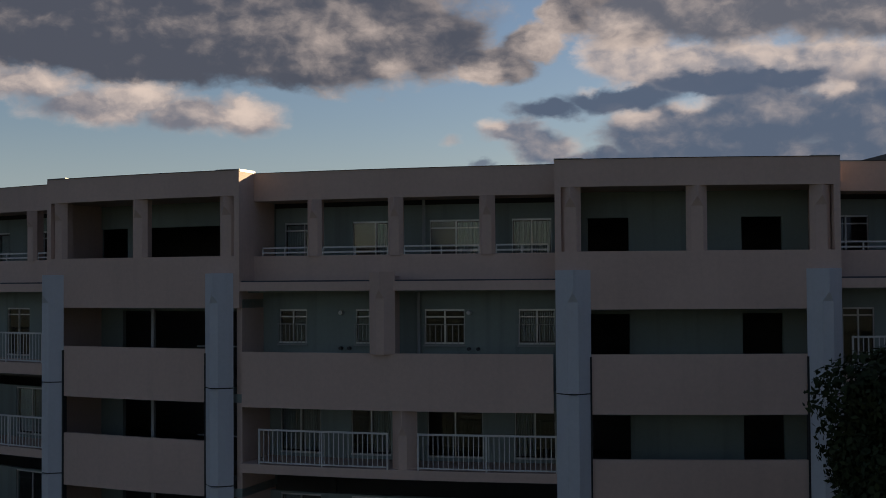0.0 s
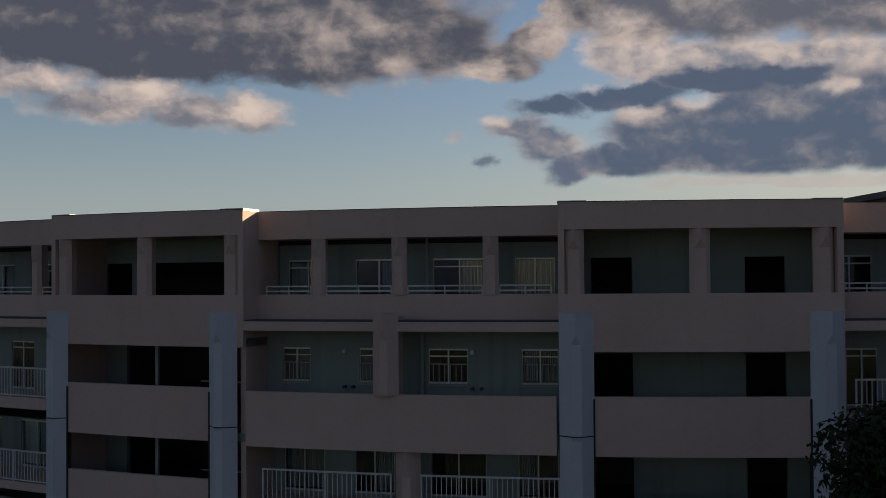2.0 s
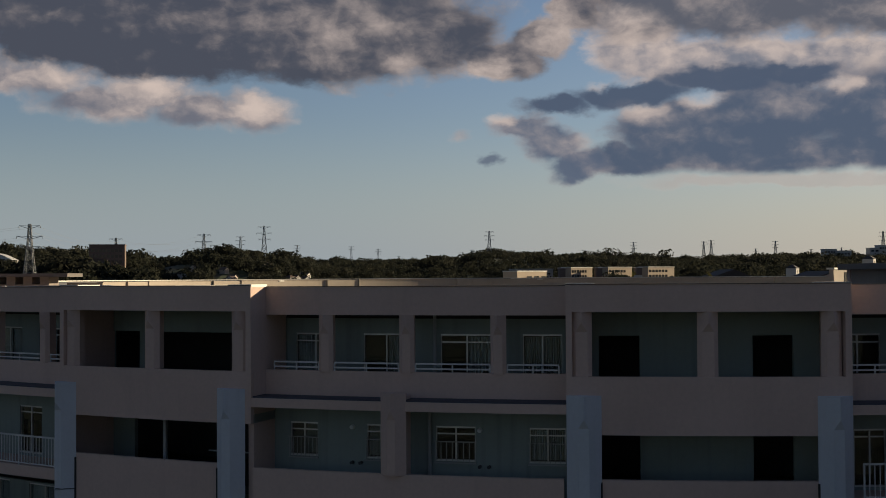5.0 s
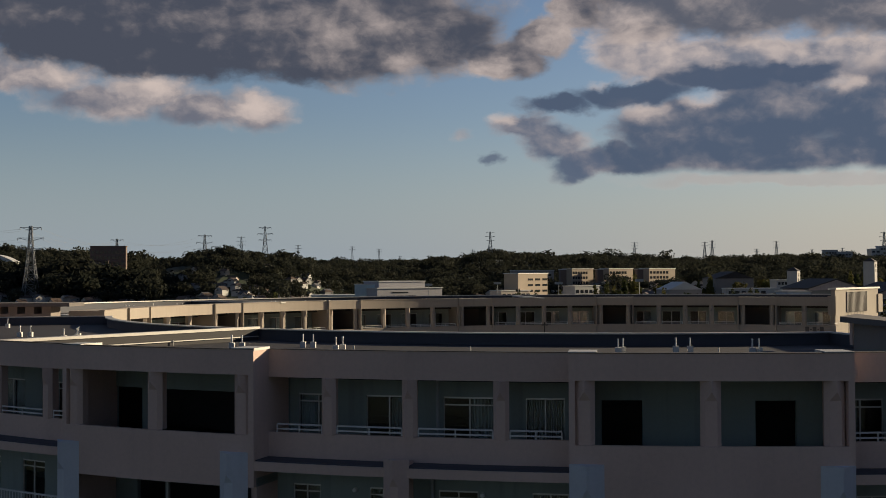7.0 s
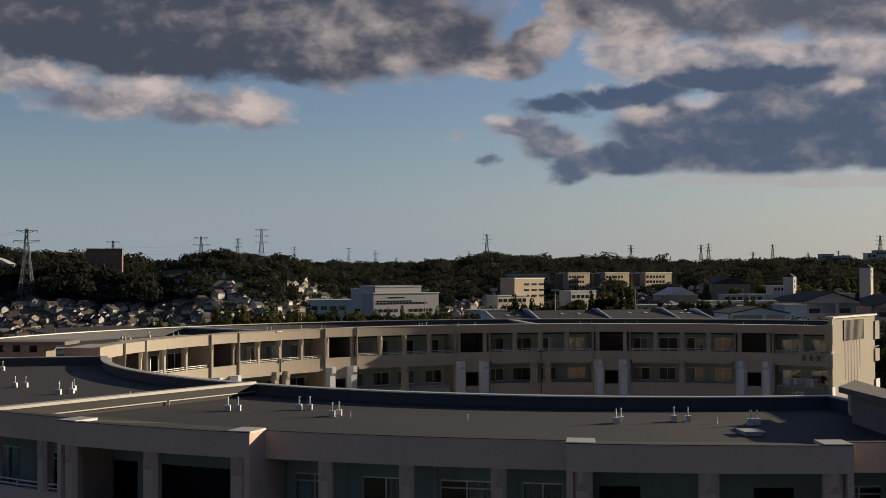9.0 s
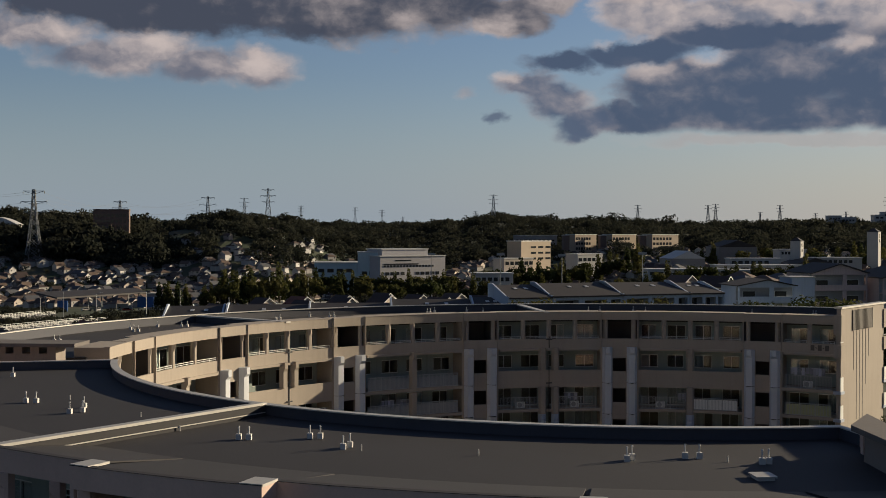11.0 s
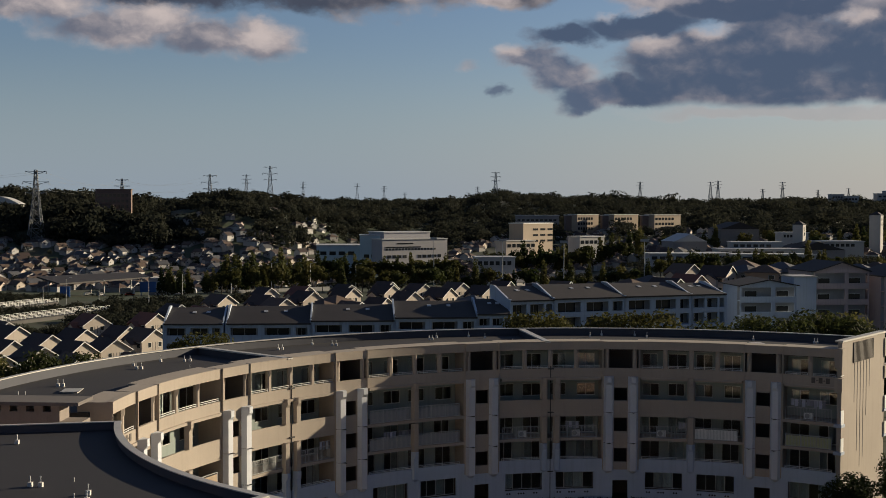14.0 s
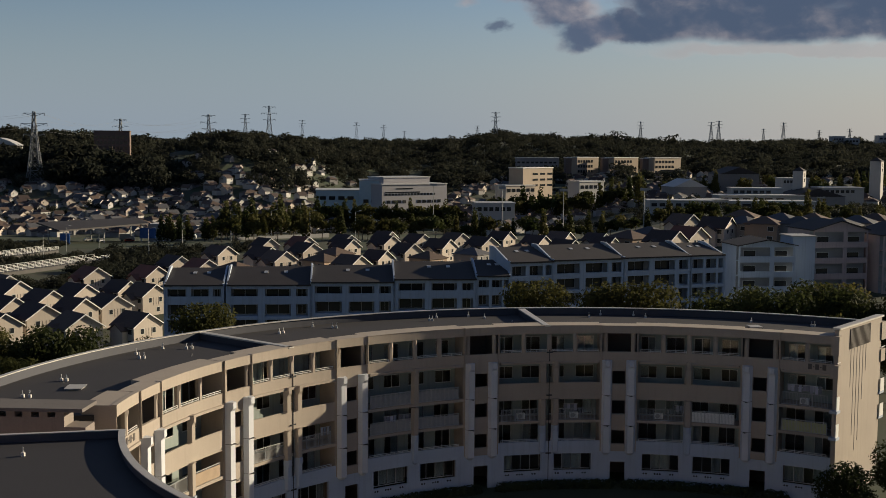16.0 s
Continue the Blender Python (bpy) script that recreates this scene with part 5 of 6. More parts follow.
tagged(new("far_houses", me), "many small houses far up the valley", "houses", kind="stuff")


# ---- roof furniture on the two ring blocks ----
def roof_vent(x, y, z, tall=0.47):
    ob = thing("roof_vent", "small pale concrete roof vent with a metal spigot", "vent", "roof vents")
    part("vent_base", Geo().box(-0.1, 0.1, -0.1, 0.1, -0.05, 0.22), CERAMIC, ob)
    part("vent_pipe", Geo().tube((0, 0, 0.22), (0, 0, tall), 0.03, 0.026, 8).tube((0, 0, tall), (0, 0, tall + 0.05), 0.04, 0.03, 8), STEEL, ob)
    ob.location = (x, y, z)
    return ob


VENTS = [(-10.0, 45.2), (-9.6, 45.2), (-7.3, 45.6), (-6.9, 45.6), (-5.7, 43.4), (-5.5, 43.8), (4.5, 41.7), (4.7, 42.0), (6.6, 42.4), (7.1, 42.4), (9.1, 41.5), (9.35, 41.6),
         (-22.2, 54.4), (-21.7, 54.4), (-18.9, 51.2), (-18.5, 51.7), (-18.9, 53.0), (-27.0, 64.2),
         (-32.8, 85.0), (-32.4, 85.0), (-33.3, 79.2), (-32.8, 79.2), (-30.8, 96.3), (-30.0, 94.6), (-29.6, 94.6), (-29.4, 99.2), (-27.4, 99.4), (-27.0, 99.7),
         (-21.1, 108.3), (-20.8, 108.7), (-18.7, 112.7), (-16.7, 112.2), (-16.3, 112.2), (-7.8, 117.9), (-7.5, 117.9), (-7.2, 119.9), (-4.0, 121.1), (-2.3, 120.0),
         (8.4, 122.0), (9.7, 123.6), (13.1, 123.5), (14.2, 122.2), (24.5, 120.0), (30.0, 118.0), (30.3, 118.1)]
proto = None
for x, y in VENTS:
    if proto is None:
        proto = roof_vent(x, y, 13.95)
    else:
        copy_thing(proto, pose(x, y, 13.95))
proto = None
for x, y in ((-5.0, 43.2), (-0.7, 42.5), (8.0, 41.8), (-12.8, 47.0), (-15.5, 50.5), (-20.5, 55.5), (0.5, 118.0), (-14.0, 108.0), (-26.0, 96.0)):
    if proto is None:
        proto = thing("roof_peg", "short pale peg on the roof", "peg", "roof pegs")
        part("peg", Geo().tube((0, 0, -0.1), (0, 0, 0.22), 0.028, 0.025, 6), CERAMIC, proto)
        proto.location = (x, y, 13.95)
    else:
        copy_thing(proto, pose(x, y, 13.95))
for x, y, k in ((8.6, 39.0, 0.7), (24.2, 116.8, 1.2), (-30.8, 82.5, 1.3)):
    ob = thing("roof_hatch", "low pale metal roof hatch", "hatch", "roof hatches")
    part("hatch_curb", Geo().box(-0.4 * k, 0.4 * k, -0.5 * k, 0.5 * k, -0.1, 0.1), CERAMIC, ob)
    part("hatch_lid", Geo().box(-0.5 * k, 0.5 * k, -0.6 * k, 0.6 * k, 0.1, 0.15), COPING, ob)
    ob.matrix_basis = pose(x, y, 13.95, 0, 0, 8)

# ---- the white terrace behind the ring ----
# terrace white is tinted blue to carry the cool shade on the fronts
WHITEWALL = material("shade_blue_white_concrete", (0.47, 0.53, 0.62), 0.8, 0.08, 0.3, 6, 0.2)
SLATE = material("dark_slate_roof", (0.036, 0.031, 0.030), 0.7, 0.2, 0.4, 5, 0, 0.3)
PINKWALL = material("pinkish_plaster", (0.46, 0.38, 0.37), 0.85, 0.1, 0.3, 6, 0.2)


def flat_wall(g, x0, x1, y0, y1, z0, z1, rows):
    """A wall along x; rows of openings (bottom, top, [(a, b), ...]) go through it."""
    at = z0
    for zb, zt, spans in rows:
        g.box(x0, x1, y0, y1, at, zb)
        left = x0
        for a, b in spans:
            g.box(left, a, y0, y1, zb, zt)
            left = b
        g.box(left, x1, y0, y1, zb, zt)
        at = zt
    return g.box(x0, x1, y0, y1, at, z1)


def terrace_unit(x, y, turn, wide, eave, ridge, low, label, floors=3, strip=1.3):
    ob = thing("terrace_house", label, "terrace house", "white terrace")
    spans = [(0.05 * wide, 0.37 * wide), (0.45 * wide, 0.76 * wide), (0.82 * wide, 0.96 * wide)]
    rows = []
    for k in range(floors):
        top = eave - 0.55 - 2.75 * (floors - 1 - k)
        rows.append((top - (strip if k == floors - 1 else 2.2), top, spans))
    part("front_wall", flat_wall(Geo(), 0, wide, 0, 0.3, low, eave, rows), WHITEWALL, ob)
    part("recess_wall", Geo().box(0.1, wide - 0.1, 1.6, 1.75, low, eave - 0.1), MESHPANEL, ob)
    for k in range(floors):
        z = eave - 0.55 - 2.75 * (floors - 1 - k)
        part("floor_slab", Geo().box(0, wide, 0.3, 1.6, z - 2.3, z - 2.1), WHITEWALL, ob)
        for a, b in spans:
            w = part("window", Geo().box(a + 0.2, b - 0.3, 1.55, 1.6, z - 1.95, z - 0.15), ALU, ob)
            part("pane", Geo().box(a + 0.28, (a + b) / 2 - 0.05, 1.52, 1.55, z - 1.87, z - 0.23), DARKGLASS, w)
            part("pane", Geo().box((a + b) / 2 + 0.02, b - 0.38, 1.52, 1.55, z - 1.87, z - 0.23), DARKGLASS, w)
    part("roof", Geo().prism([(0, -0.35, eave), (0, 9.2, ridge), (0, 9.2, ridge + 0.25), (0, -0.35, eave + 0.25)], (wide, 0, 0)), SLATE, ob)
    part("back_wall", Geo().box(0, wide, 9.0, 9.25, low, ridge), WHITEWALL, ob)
    for a in (-0.15, wide - 0.15):
        part("party_wall", Geo().prism([(a, -0.1, low), (a, 9.4, low), (a, 9.4, ridge + 0.6), (a, 7.4, ridge + 0.6), (a, 0.8, eave + 0.42), (a, -0.1, eave + 0.42)], (0.3, 0, 0)), WHITEWALL, ob)
    for a in (0.42, 0.66):
        part("roof_window", Geo().prism([(a * wide, 5.6, eave + 0.3 + (ridge - eave) * 0.62), (a * wide, 6.6, eave + 0.3 + (ridge - eave) * 0.73), (a * wide, 6.6, eave + 0.36 + (ridge - eave) * 0.73), (a * wide, 5.6, eave + 0.36 + (ridge - eave) * 0.62)], (0.7, 0, 0)), ALU, ob)
    ob.matrix_basis = pose(x, y, 0, 0, 0, turn)
    return ob


ang = 8.0
ux, uy = math.cos(radians(ang)), math.sin(radians(ang))
for at_, w, eave, ridge in ((-0.4, 14.8, 6.4, 8.7), (14.4, 14.8, 6.85, 8.95), (29.2, 14.8, 7.35, 9.6), (44.0, 6.0, 7.9, 9.9)):
    terrace_unit(-49.3 + at_ * ux, 205.8 + at_ * uy, ang, w, eave, ridge, -9, "white terrace house with a dark lean-to slate roof", 3)
terrace_unit(-60.4, 204.2, 8, 10.2, 6.4, 8.5, -9, "white terrace end house with a dark slate roof", 3)
ang = 24.0
ux, uy = math.cos(radians(ang)), math.sin(radians(ang))
for at_, w, eave, ridge in ((0.0, 8.7, 10.15, 12.1), (8.7, 14.8, 10.3, 12.3), (23.5, 14.5, 10.38, 12.25), (38.0, 7.6, 10.4, 12.0)):
    terrace_unit(0.2 + at_ * ux, 214.5 + at_ * uy, ang, w, eave, ridge, -4.0, "taller white terrace house with a dark slate roof", 4, 1.8)


def slab_block(x, y, turn, wide, deep, top, low, floors, wall, label, gable=0.0):
    """Flats with balcony bands along the front."""
    ob = thing("apartment_block", label, "apartment block", "blocks behind the ring")
    rows = [(low + 1.0 + k * (top - low) / floors, low + (k + 0.92) * (top - low) / floors, [(0.3, wide * 0.55), (wide * 0.62, wide - 0.3)]) for k in range(floors)]
    part("front_wall", flat_wall(Geo(), 0, wide, 0, 0.25, low, top, rows), wall, ob)
    part("body", Geo().box(0, wide, 1.6, deep, low, top - 0.05), wall, ob)
    # grey sheet before the body, added to darken the balcony recesses like shade
    part("recess_wall", Geo().box(0.02, wide - 0.02, 1.5, 1.6, low, top - 0.1), MESHPANEL, ob)
    for k in range(floors):
        z = low + k * (top - low) / floors
        part("balcony_slab", Geo().box(0.02, wide - 0.02, 0.25, 1.5, z, z + 0.2), wall, ob)
        for a in (0.12, 0.68):
            w = part("window", Geo().box(wide * a, wide * (a + 0.22), 1.44, 1.5, z + 0.3, z + 2.1), ALU, ob)
            part("pane", Geo().box(wide * a + 0.08, wide * (a + 0.22) - 0.08, 1.41, 1.44, z + 0.38, z + 2.02), DARKGLASS, w)
    if gable:
        part("roof", Geo().prism([(-0.4, -0.5, top), (wide / 2, -0.5, top + gable), (wide + 0.4, -0.5, top), (wide + 0.4, -0.5, top + 0.2), (wide / 2, -0.5, top + gable + 0.25), (-0.4, -0.5, top + 0.2)], (0, deep + 1.0, 0)), SLATE, ob)
        part("gable_wall", Geo().prism([(0, 0, top), (wide / 2, 0, top + gable), (wide, 0, top)], (0, deep, 0)), wall, ob)
    else:
        part("roof", Geo().box(-0.3, wide + 0.3, -0.3, deep + 0.3, top, top + 0.3), SLATE, ob)
    ob.matrix_basis = pose(x, y, 0, 0, 0, turn)
    return ob


slab_block(46.5, 243.0, 10, 12.0, 10, 11.4, -4, 5, WHITEWALL, "white flats with banded balconies and a dark roof", 1.2)
ob = thing("stair_tower", "plain white concrete stair tower", "tower")
part("shaft", Geo().box(0, 5.0, 0, 6.0, -4, 12.9), WHITEWALL, ob)
part("cap", Geo().box(-0.2, 5.2, -0.2, 6.2, 12.9, 13.15), COPING, ob)
ob.matrix_basis = pose(58.8, 250.0, 0, 0, 0, 12)
slab_block(66.0, 262.0, 14, 13.0, 12, 13.4, -4, 5, PINKWALL, "pinkish flats with white balconies and a gabled roof", 2.0)
slab_block(81.0, 262.0, 14, 14.0, 12, 12.4, -4, 5, PINKWALL, "pinkish grey flats with balconies under a gabled roof", 2.2)
slab_block(97.0, 272.0, 14, 15.0, 12, 12.8, -4, 5, PINKWALL, "grey flats with balconies and a gabled roof", 2.0)

# ---- buildings of the valley ----
WORKS = material("pale_grey_cladding", (0.42, 0.41, 0.43), 0.6, 0.06, 0.2, 4, 0.1)
# bluish counterpart of the works cladding, coloured for the factory's shaded left side
BLUEWALL = material("shade_blue_cladding", (0.50, 0.60, 0.64), 0.6, 0.06, 0.2, 4, 0.1)
TANWALL = material("tan_tile_cladding", (0.40, 0.325, 0.245), 0.8, 0.08, 0.2, 4, 0.1)
BROWNWALL = material("brown_brick_cladding", (0.17, 0.125, 0.105), 0.85, 0.12, 0.2, 4, 0.1)
METALROOF = material("pale_metal_roof", (0.55, 0.55, 0.54), 0.5, 0.1, 0.2, 4, 0.1, 0.1, 0.2)


def big_block(name, label, x, y, turn, wide, deep, low, top, wall, wins=(), roof=None, group="valley buildings"):
    """wins: (face, from, to, bottom, top, count) with faces s and e."""
    ob = thing(name, label, "building", group)
    part("wall", Geo().box(0, wide, 0, deep, low, top), wall, ob)
    part("roof", Geo().box(-0.4, wide + 0.4, -0.4, deep + 0.4, top, top + 0.5), roof or METALROOF, ob)
    for face, a, b, zb, zt, n in wins:
        for i in range(n):
            p, q = a + (b - a) * i / n, a + (b - a) * (i + 0.68) / n
            g = Geo().box(p, q, -0.12, 0, zb, zt) if face == "s" else Geo().box(wide, wide + 0.12, p, q, zb, zt)
            part("window", g, DARKGLASS, ob)
    ob.matrix_basis = pose(x, y, 0, 0, 0, turn)
    return ob


Q = 1 / 2102.0
big_block("works", "white factory with a long strip of windows and flat roof", (678 - 907) * Q * 620, 620, 37, 41, 20, -9, 10.0, WORKS,
          [("s", 2, 34, 4.4, 5.4, 16), ("s", 2, 34, 5.7, 6.3, 1), ("s", 9, 24, 7.6, 8.2, 1), ("s", 3, 16, 0.2, 1.8, 4), ("s", 22, 38, 0.2, 1.8, 5)])
big_block("works_block", "taller white upper block of the factory", (681 - 907) * Q * 626, 626, 37, 29, 16, 10.0, 13.6, WORKS)
big_block("works_block", "factory wing coloured pale blue-white for its shade", (640 - 907) * Q * 632, 628, 8, 14, 16, -9, 12.0, BLUEWALL, [("s", 2, 10, 0, 2, 2)])
big_block("works_wing", "low pale blue wing of the factory", (560 - 907) * Q * 640, 640, 8, 25, 25, -9, 6.0, BLUEWALL, [("s", 2, 22, 1, 3.0, 4)])
big_block("flats", "tan tiled block of flats with small windows", 7, 704, 50, 28, 11, -4, 17.6, TANWALL, [("s", 9, 30, 13.6, 14.8, 3), ("s", 9, 30, 10.2, 11.4, 3), ("s", 9, 30, 6.8, 8.0, 3)])
big_block("low_flats", "low cream flats before the tan block", -3, 690, 40, 22, 10, -4, 7.6, STUCCO[0], [("s", 1, 23, 4, 6, 6)])
big_block("low_flats", "low white house row beside the sports field", 40, 700, 40, 20, 10, -4, 10.0, STUCCO[1], [("s", 1, 19, 6, 8, 5)])
for bearing, wd in ((1022, 20), (1087, 23), (1157, 26)):
    big_block("flats", "tan block of flats with long balcony bands", (bearing - 907) * Q * 960, 960, 43, wd * 1.25, 10, 4, 21.5, TANWALL, [("s", 1, wd - 1, 17.5, 19.5, 6), ("s", 1, wd - 1, 13.5, 15.5, 6), ("s", 1, wd - 1, 9.5, 11.5, 6)])
    big_block("flats_stair", "brown stair block beside the flats", (bearing - 907) * Q * 960 - 9, 964, 6, 8, 10, 4, 21.0, BROWNWALL)
big_block("flats", "long grey block of flats below the wood", (915 - 907) * Q * 1000, 1000, 4, 36, 12, 6, 20.5, STUCCO[2], [("s", 1, 35, 16, 17.5, 9), ("s", 1, 35, 12, 13.5, 9)])
big_block("white_house", "white flat-roofed house row", (845 - 907) * Q * 600, 600, 10, 20, 12, -9, 1.8, STUCCO[1], [("s", 1, 19, -2, 0, 6)])
big_block("hill_hospital", "brown brick building high on the wooded hill", -301, 845, 14, 25, 14, 8, 39.2, BROWNWALL, [("s", 1, 24, 34, 36, 8), ("s", 1, 24, 30, 32, 8), ("s", 1, 24, 26, 28, 8)], BROWNWALL)
big_block("hill_hospital_wing", "low brown brick wing of the building on the hill", -303, 822, 18, 22, 10, 5, 28.5, BROWNWALL, [("s", 1, 21, 24.5, 26.5, 7)], BROWNWALL)
ob = thing("sports_dome", "pale grey domed sports hall on the wooded hill", "hall", "valley buildings")
part("roof", Geo().prism([(-16 + 2 * i, 0, 28.5 + 5.5 * math.sin(math.pi * i / 16)) for i in range(17)], (0, 16, 0)), METALROOF, ob)
part("wall", Geo().box(-15, 15, 0.5, 15.5, 10, 29), STUCCO[2], ob)
ob.matrix_basis = pose(-374, 845, 0, 0, 0, 6)
for bearing, tp, wd in ((1462, 43, 14), (1484, 41, 16), (1540, 44, 22), (1555, 47, 14)):
    big_block("hill_house", "white building on the far ridge", (bearing - 907) * Q * 1350, 1350, 6, wd, 12, 25, tp, STUCCO[1], [("s", 1, wd - 1, tp - 4, tp - 2, 4)])

# school with low pale roofs, halls and two clock towers
for bearing, py, wd, dp, tp, turn_ in ((1150, 585, 31, 14, 4.6, 4), (1250, 600, 14, 12, 4.4, 30), (1262, 606, 52, 14, 3.6, 6), (1270, 630, 46, 12, 5.6, 8), (1292, 655, 28, 10, 8.6, 4), (1345, 640, 34, 12, 4.6, 8),
                                  (1450, 660, 24, 14, 9.0, 14), (1378, 700, 16, 10, 13.0, 10)):
    big_block("school_wing", "low pale school wing with a flat light roof", (bearing - 907) * Q * py, py, turn_, wd, dp, -6, tp, STUCCO[1], [("s", 1, wd * 0.8, tp - 2.6, tp - 1.0, 6), ("e", 1, dp - 1, tp - 2.6, tp - 1.2, 3)])
for bearing, py, wd, tp in ((1192, 690, 20, 8.0), (1272, 760, 26, 14.0), (1392, 640, 32, 5.0)):
    ob = thing("school_hall", "pale school hall with a low gabled roof", "hall", "valley buildings")
    part("wall", Geo().box(0, wd, 0, 20, -3, tp), STUCCO[2], ob)
    arch = [(wd * i / 10, -0.4, tp + 4.5 * (1 - abs(i / 5 - 1))) for i in range(11)]
    part("roof", Geo().prism([(-0.4, -0.4, tp)] + arch[1:-1] + [(wd + 0.4, -0.4, tp)], (0, 21, 0)), SLATE if bearing != 1192 else METALROOF, ob)
    ob.matrix_basis = pose((bearing - 907) * Q * py, py, 0, 0, 0, 14)
for bearing, py, tp, wd in ((1396, 660, 18.4, 5.6), (1527, 690, 23.6, 6.2)):
    ob = thing("clock_tower", "white square clock tower with a small pyramid roof", "tower", "clock towers")
    part("shaft", Geo().box(0, wd, 0, wd, -3, tp), STUCCO[1], ob)
    part("roof", Geo().add([(-0.4, -0.4, tp), (wd + 0.4, -0.4, tp), (wd + 0.4, wd + 0.4, tp), (-0.4, wd + 0.4, tp), (wd / 2, wd / 2, tp + 2.2)], [(3, 2, 1, 0), (0, 1, 4), (1, 2, 4), (2, 3, 4), (3, 0, 4)]), SLATE, ob)
    part("clock_face", Geo().tube((wd, wd / 2, tp - 2.2), (wd + 0.15, wd / 2, tp - 2.2), 1.1, 1.1, 14), SIGN, ob)
    part("window", Geo().box(wd, wd + 0.1, wd / 2 - 0.6, wd / 2 + 0.6, tp - 6.0, tp - 4.2), DARKGLASS, ob)
    ob.matrix_basis = pose((bearing - 907) * Q * py, py, 0, 0, 0, -30)

# ---- pylons ----
LATTICE = material("galvanised_lattice", (0.22, 0.23, 0.24), 0.6, 0.1, 1, 8, 0, 0.0, 0.5)


def pylon(high, wide, arms=3):
    ob = thing("power_pylon", "grey steel lattice power pylon", "pylon", "power pylons")
    g = Geo()
    r = 0.16 + high * 0.0032
    def half(z):
        t = z / high
        return wide / 2 * (1 - t) ** 1.4 + 0.045 * wide + 0.3
    levels = [high * (1 - (1 - i / 9) ** 1.25) for i in range(10)]
    for i in range(9):
        z0, z1 = levels[i], levels[i + 1]
        a, b = half(z0), half(z1)
        c0 = [(a, a, z0), (-a, a, z0), (-a, -a, z0), (a, -a, z0)]
        c1 = [(b, b, z1), (-b, b, z1), (-b, -b, z1), (b, -b, z1)]
        for k in range(4):
            g.tube(c0[k], c1[k], r, r, 4)
            g.tube(c0[k], c1[(k + 1) % 4], r * 0.6, r * 0.6, 4)
            g.tube(c0[(k + 1) % 4], c1[k], r * 0.6, r * 0.6, 4)
            g.tube(c1[k], c1[(k + 1) % 4], r * 0.6, r * 0.6, 4)
    part("lattice_mast", g, LATTICE, ob)
    for k in range(arms):
        z = high * (0.98 - 0.13 * k)
        span = high * (0.13 + (0.03 if k == 1 else 0))
        g = Geo()
        for s_ in (-1, 1):
            g.tube((s_ * 0.3, 0.3, z), (s_ * span, 0, z + 0.2), r * 0.7, r * 0.6, 4)
            g.tube((s_ * 0.3, -0.3, z - high * 0.035), (s_ * span, 0, z + 0.2), r * 0.7, r * 0.6, 4)
            g.tube((s_ * span, 0, z), (s_ * span, 0, z - high * 0.03), r * 0.6, r * 0.6, 4)
        part("cross_arm", g, LATTICE, ob)
    return ob


# bearing, distance, foot, height
for bearing, dist, foot, high, arms in ((49, 770, -2, 53, 3), (207, 1100, 8, 45, 3), (367, 1200, 8, 52, 3), (433, 1500, 30, 38, 3), (476, 1300, 20, 52, 3), (535, 2000, 35, 35, 3), (632, 2000, 34, 33, 2),
                                   (680, 2100, 32, 33, 3), (717, 2400, 30, 27, 2), (846, 2400, 36, 33, 3), (878, 1500, 33, 39, 3), (975, 2400, 36, 22, 2), (1131, 2000, 33, 38, 3), (1253, 2000, 33, 38, 2), (1266, 2000, 33, 40, 3),
                                   (1343, 2200, 30, 33, 2), (1377, 2000, 33, 38, 3), (1438, 2300, 32, 31, 3), (1490, 2300, 32, 34, 2), (1562, 1900, 34, 48, 3)):
    ob = pylon(high, high * 0.19, arms)
    ob.matrix_basis = pose((bearing - 907) * Q * dist, dist, foot, 0, 0, 8)
# sagging lines between the nearest masts
g = Geo()
ends = [(-430, 640, 46), ((49 - 907) * Q * 770, 770, 49), ((207 - 907) * Q * 1100, 1100, 50), ((367 - 907) * Q * 1200, 1200, 57)]
for (x0, y0, z0), (x1, y1, z1) in zip(ends, ends[1:]):
    for off, drop in ((-7, 0), (7, 0), (-8, -7), (8, -7)):
        last = None
        for i in range(9):
            t = i / 8
            p = (x0 + (x1 - x0) * t + off, y0 + (y1 - y0) * t, z0 + (z1 - z0) * t + drop - 22 * t * (1 - t))
            if last:
                g.tube(last, p, 0.05, 0.05, 3)
            last = p
tagged(new("power_lines", g.mesh("power_lines", LATTICE)), "sagging power lines between the masts", "cables", kind="stuff")

# ---- filling station, road with rails, lamps and vehicles in the valley ----
BLUESIGN = material("blue_fascia", (0.04, 0.12, 0.35), 0.4, 0.05)
ob = thing("filling_station", "filling station with a flat grey canopy and blue fascia", "filling station")
cz = -9.6
corners = [(-177, 456.5), (-155.5, 504), (-173.5, 541), (-204, 500)]
part("canopy", Geo().prism([(x, y, -3.8) for x, y in corners], (0, 0, 0.6)), SLATE, ob)
for u in (0.08, 0.5, 0.92):
    for w in (0.15, 0.85):
        a, b = Vector(corners[0]).lerp(Vector(corners[1]), u), Vector(corners[3]).lerp(Vector(corners[2]), u)
        p = a.lerp(b, w)
        part("canopy_post", Geo().tube((p.x, p.y, -13.5), (p.x, p.y, -3.8), 0.25, 0.25, 8), STEEL, ob)
part("shop", Geo().box(-160, -148, 516, 526, -13.5, -4.4), STUCCO[1], ob)
part("fascia", Geo().box(-158.5, -151.5, 499, 499.4, -9.5, -5.0), BLUESIGN, ob)
part("fascia", Geo().box(-177.5, -173.5, 458, 458.4, -9.0, -4.5), BLUESIGN, ob)
road = thing("road", "grey valley ramps on dark retaining walls", "road", kind="structure")
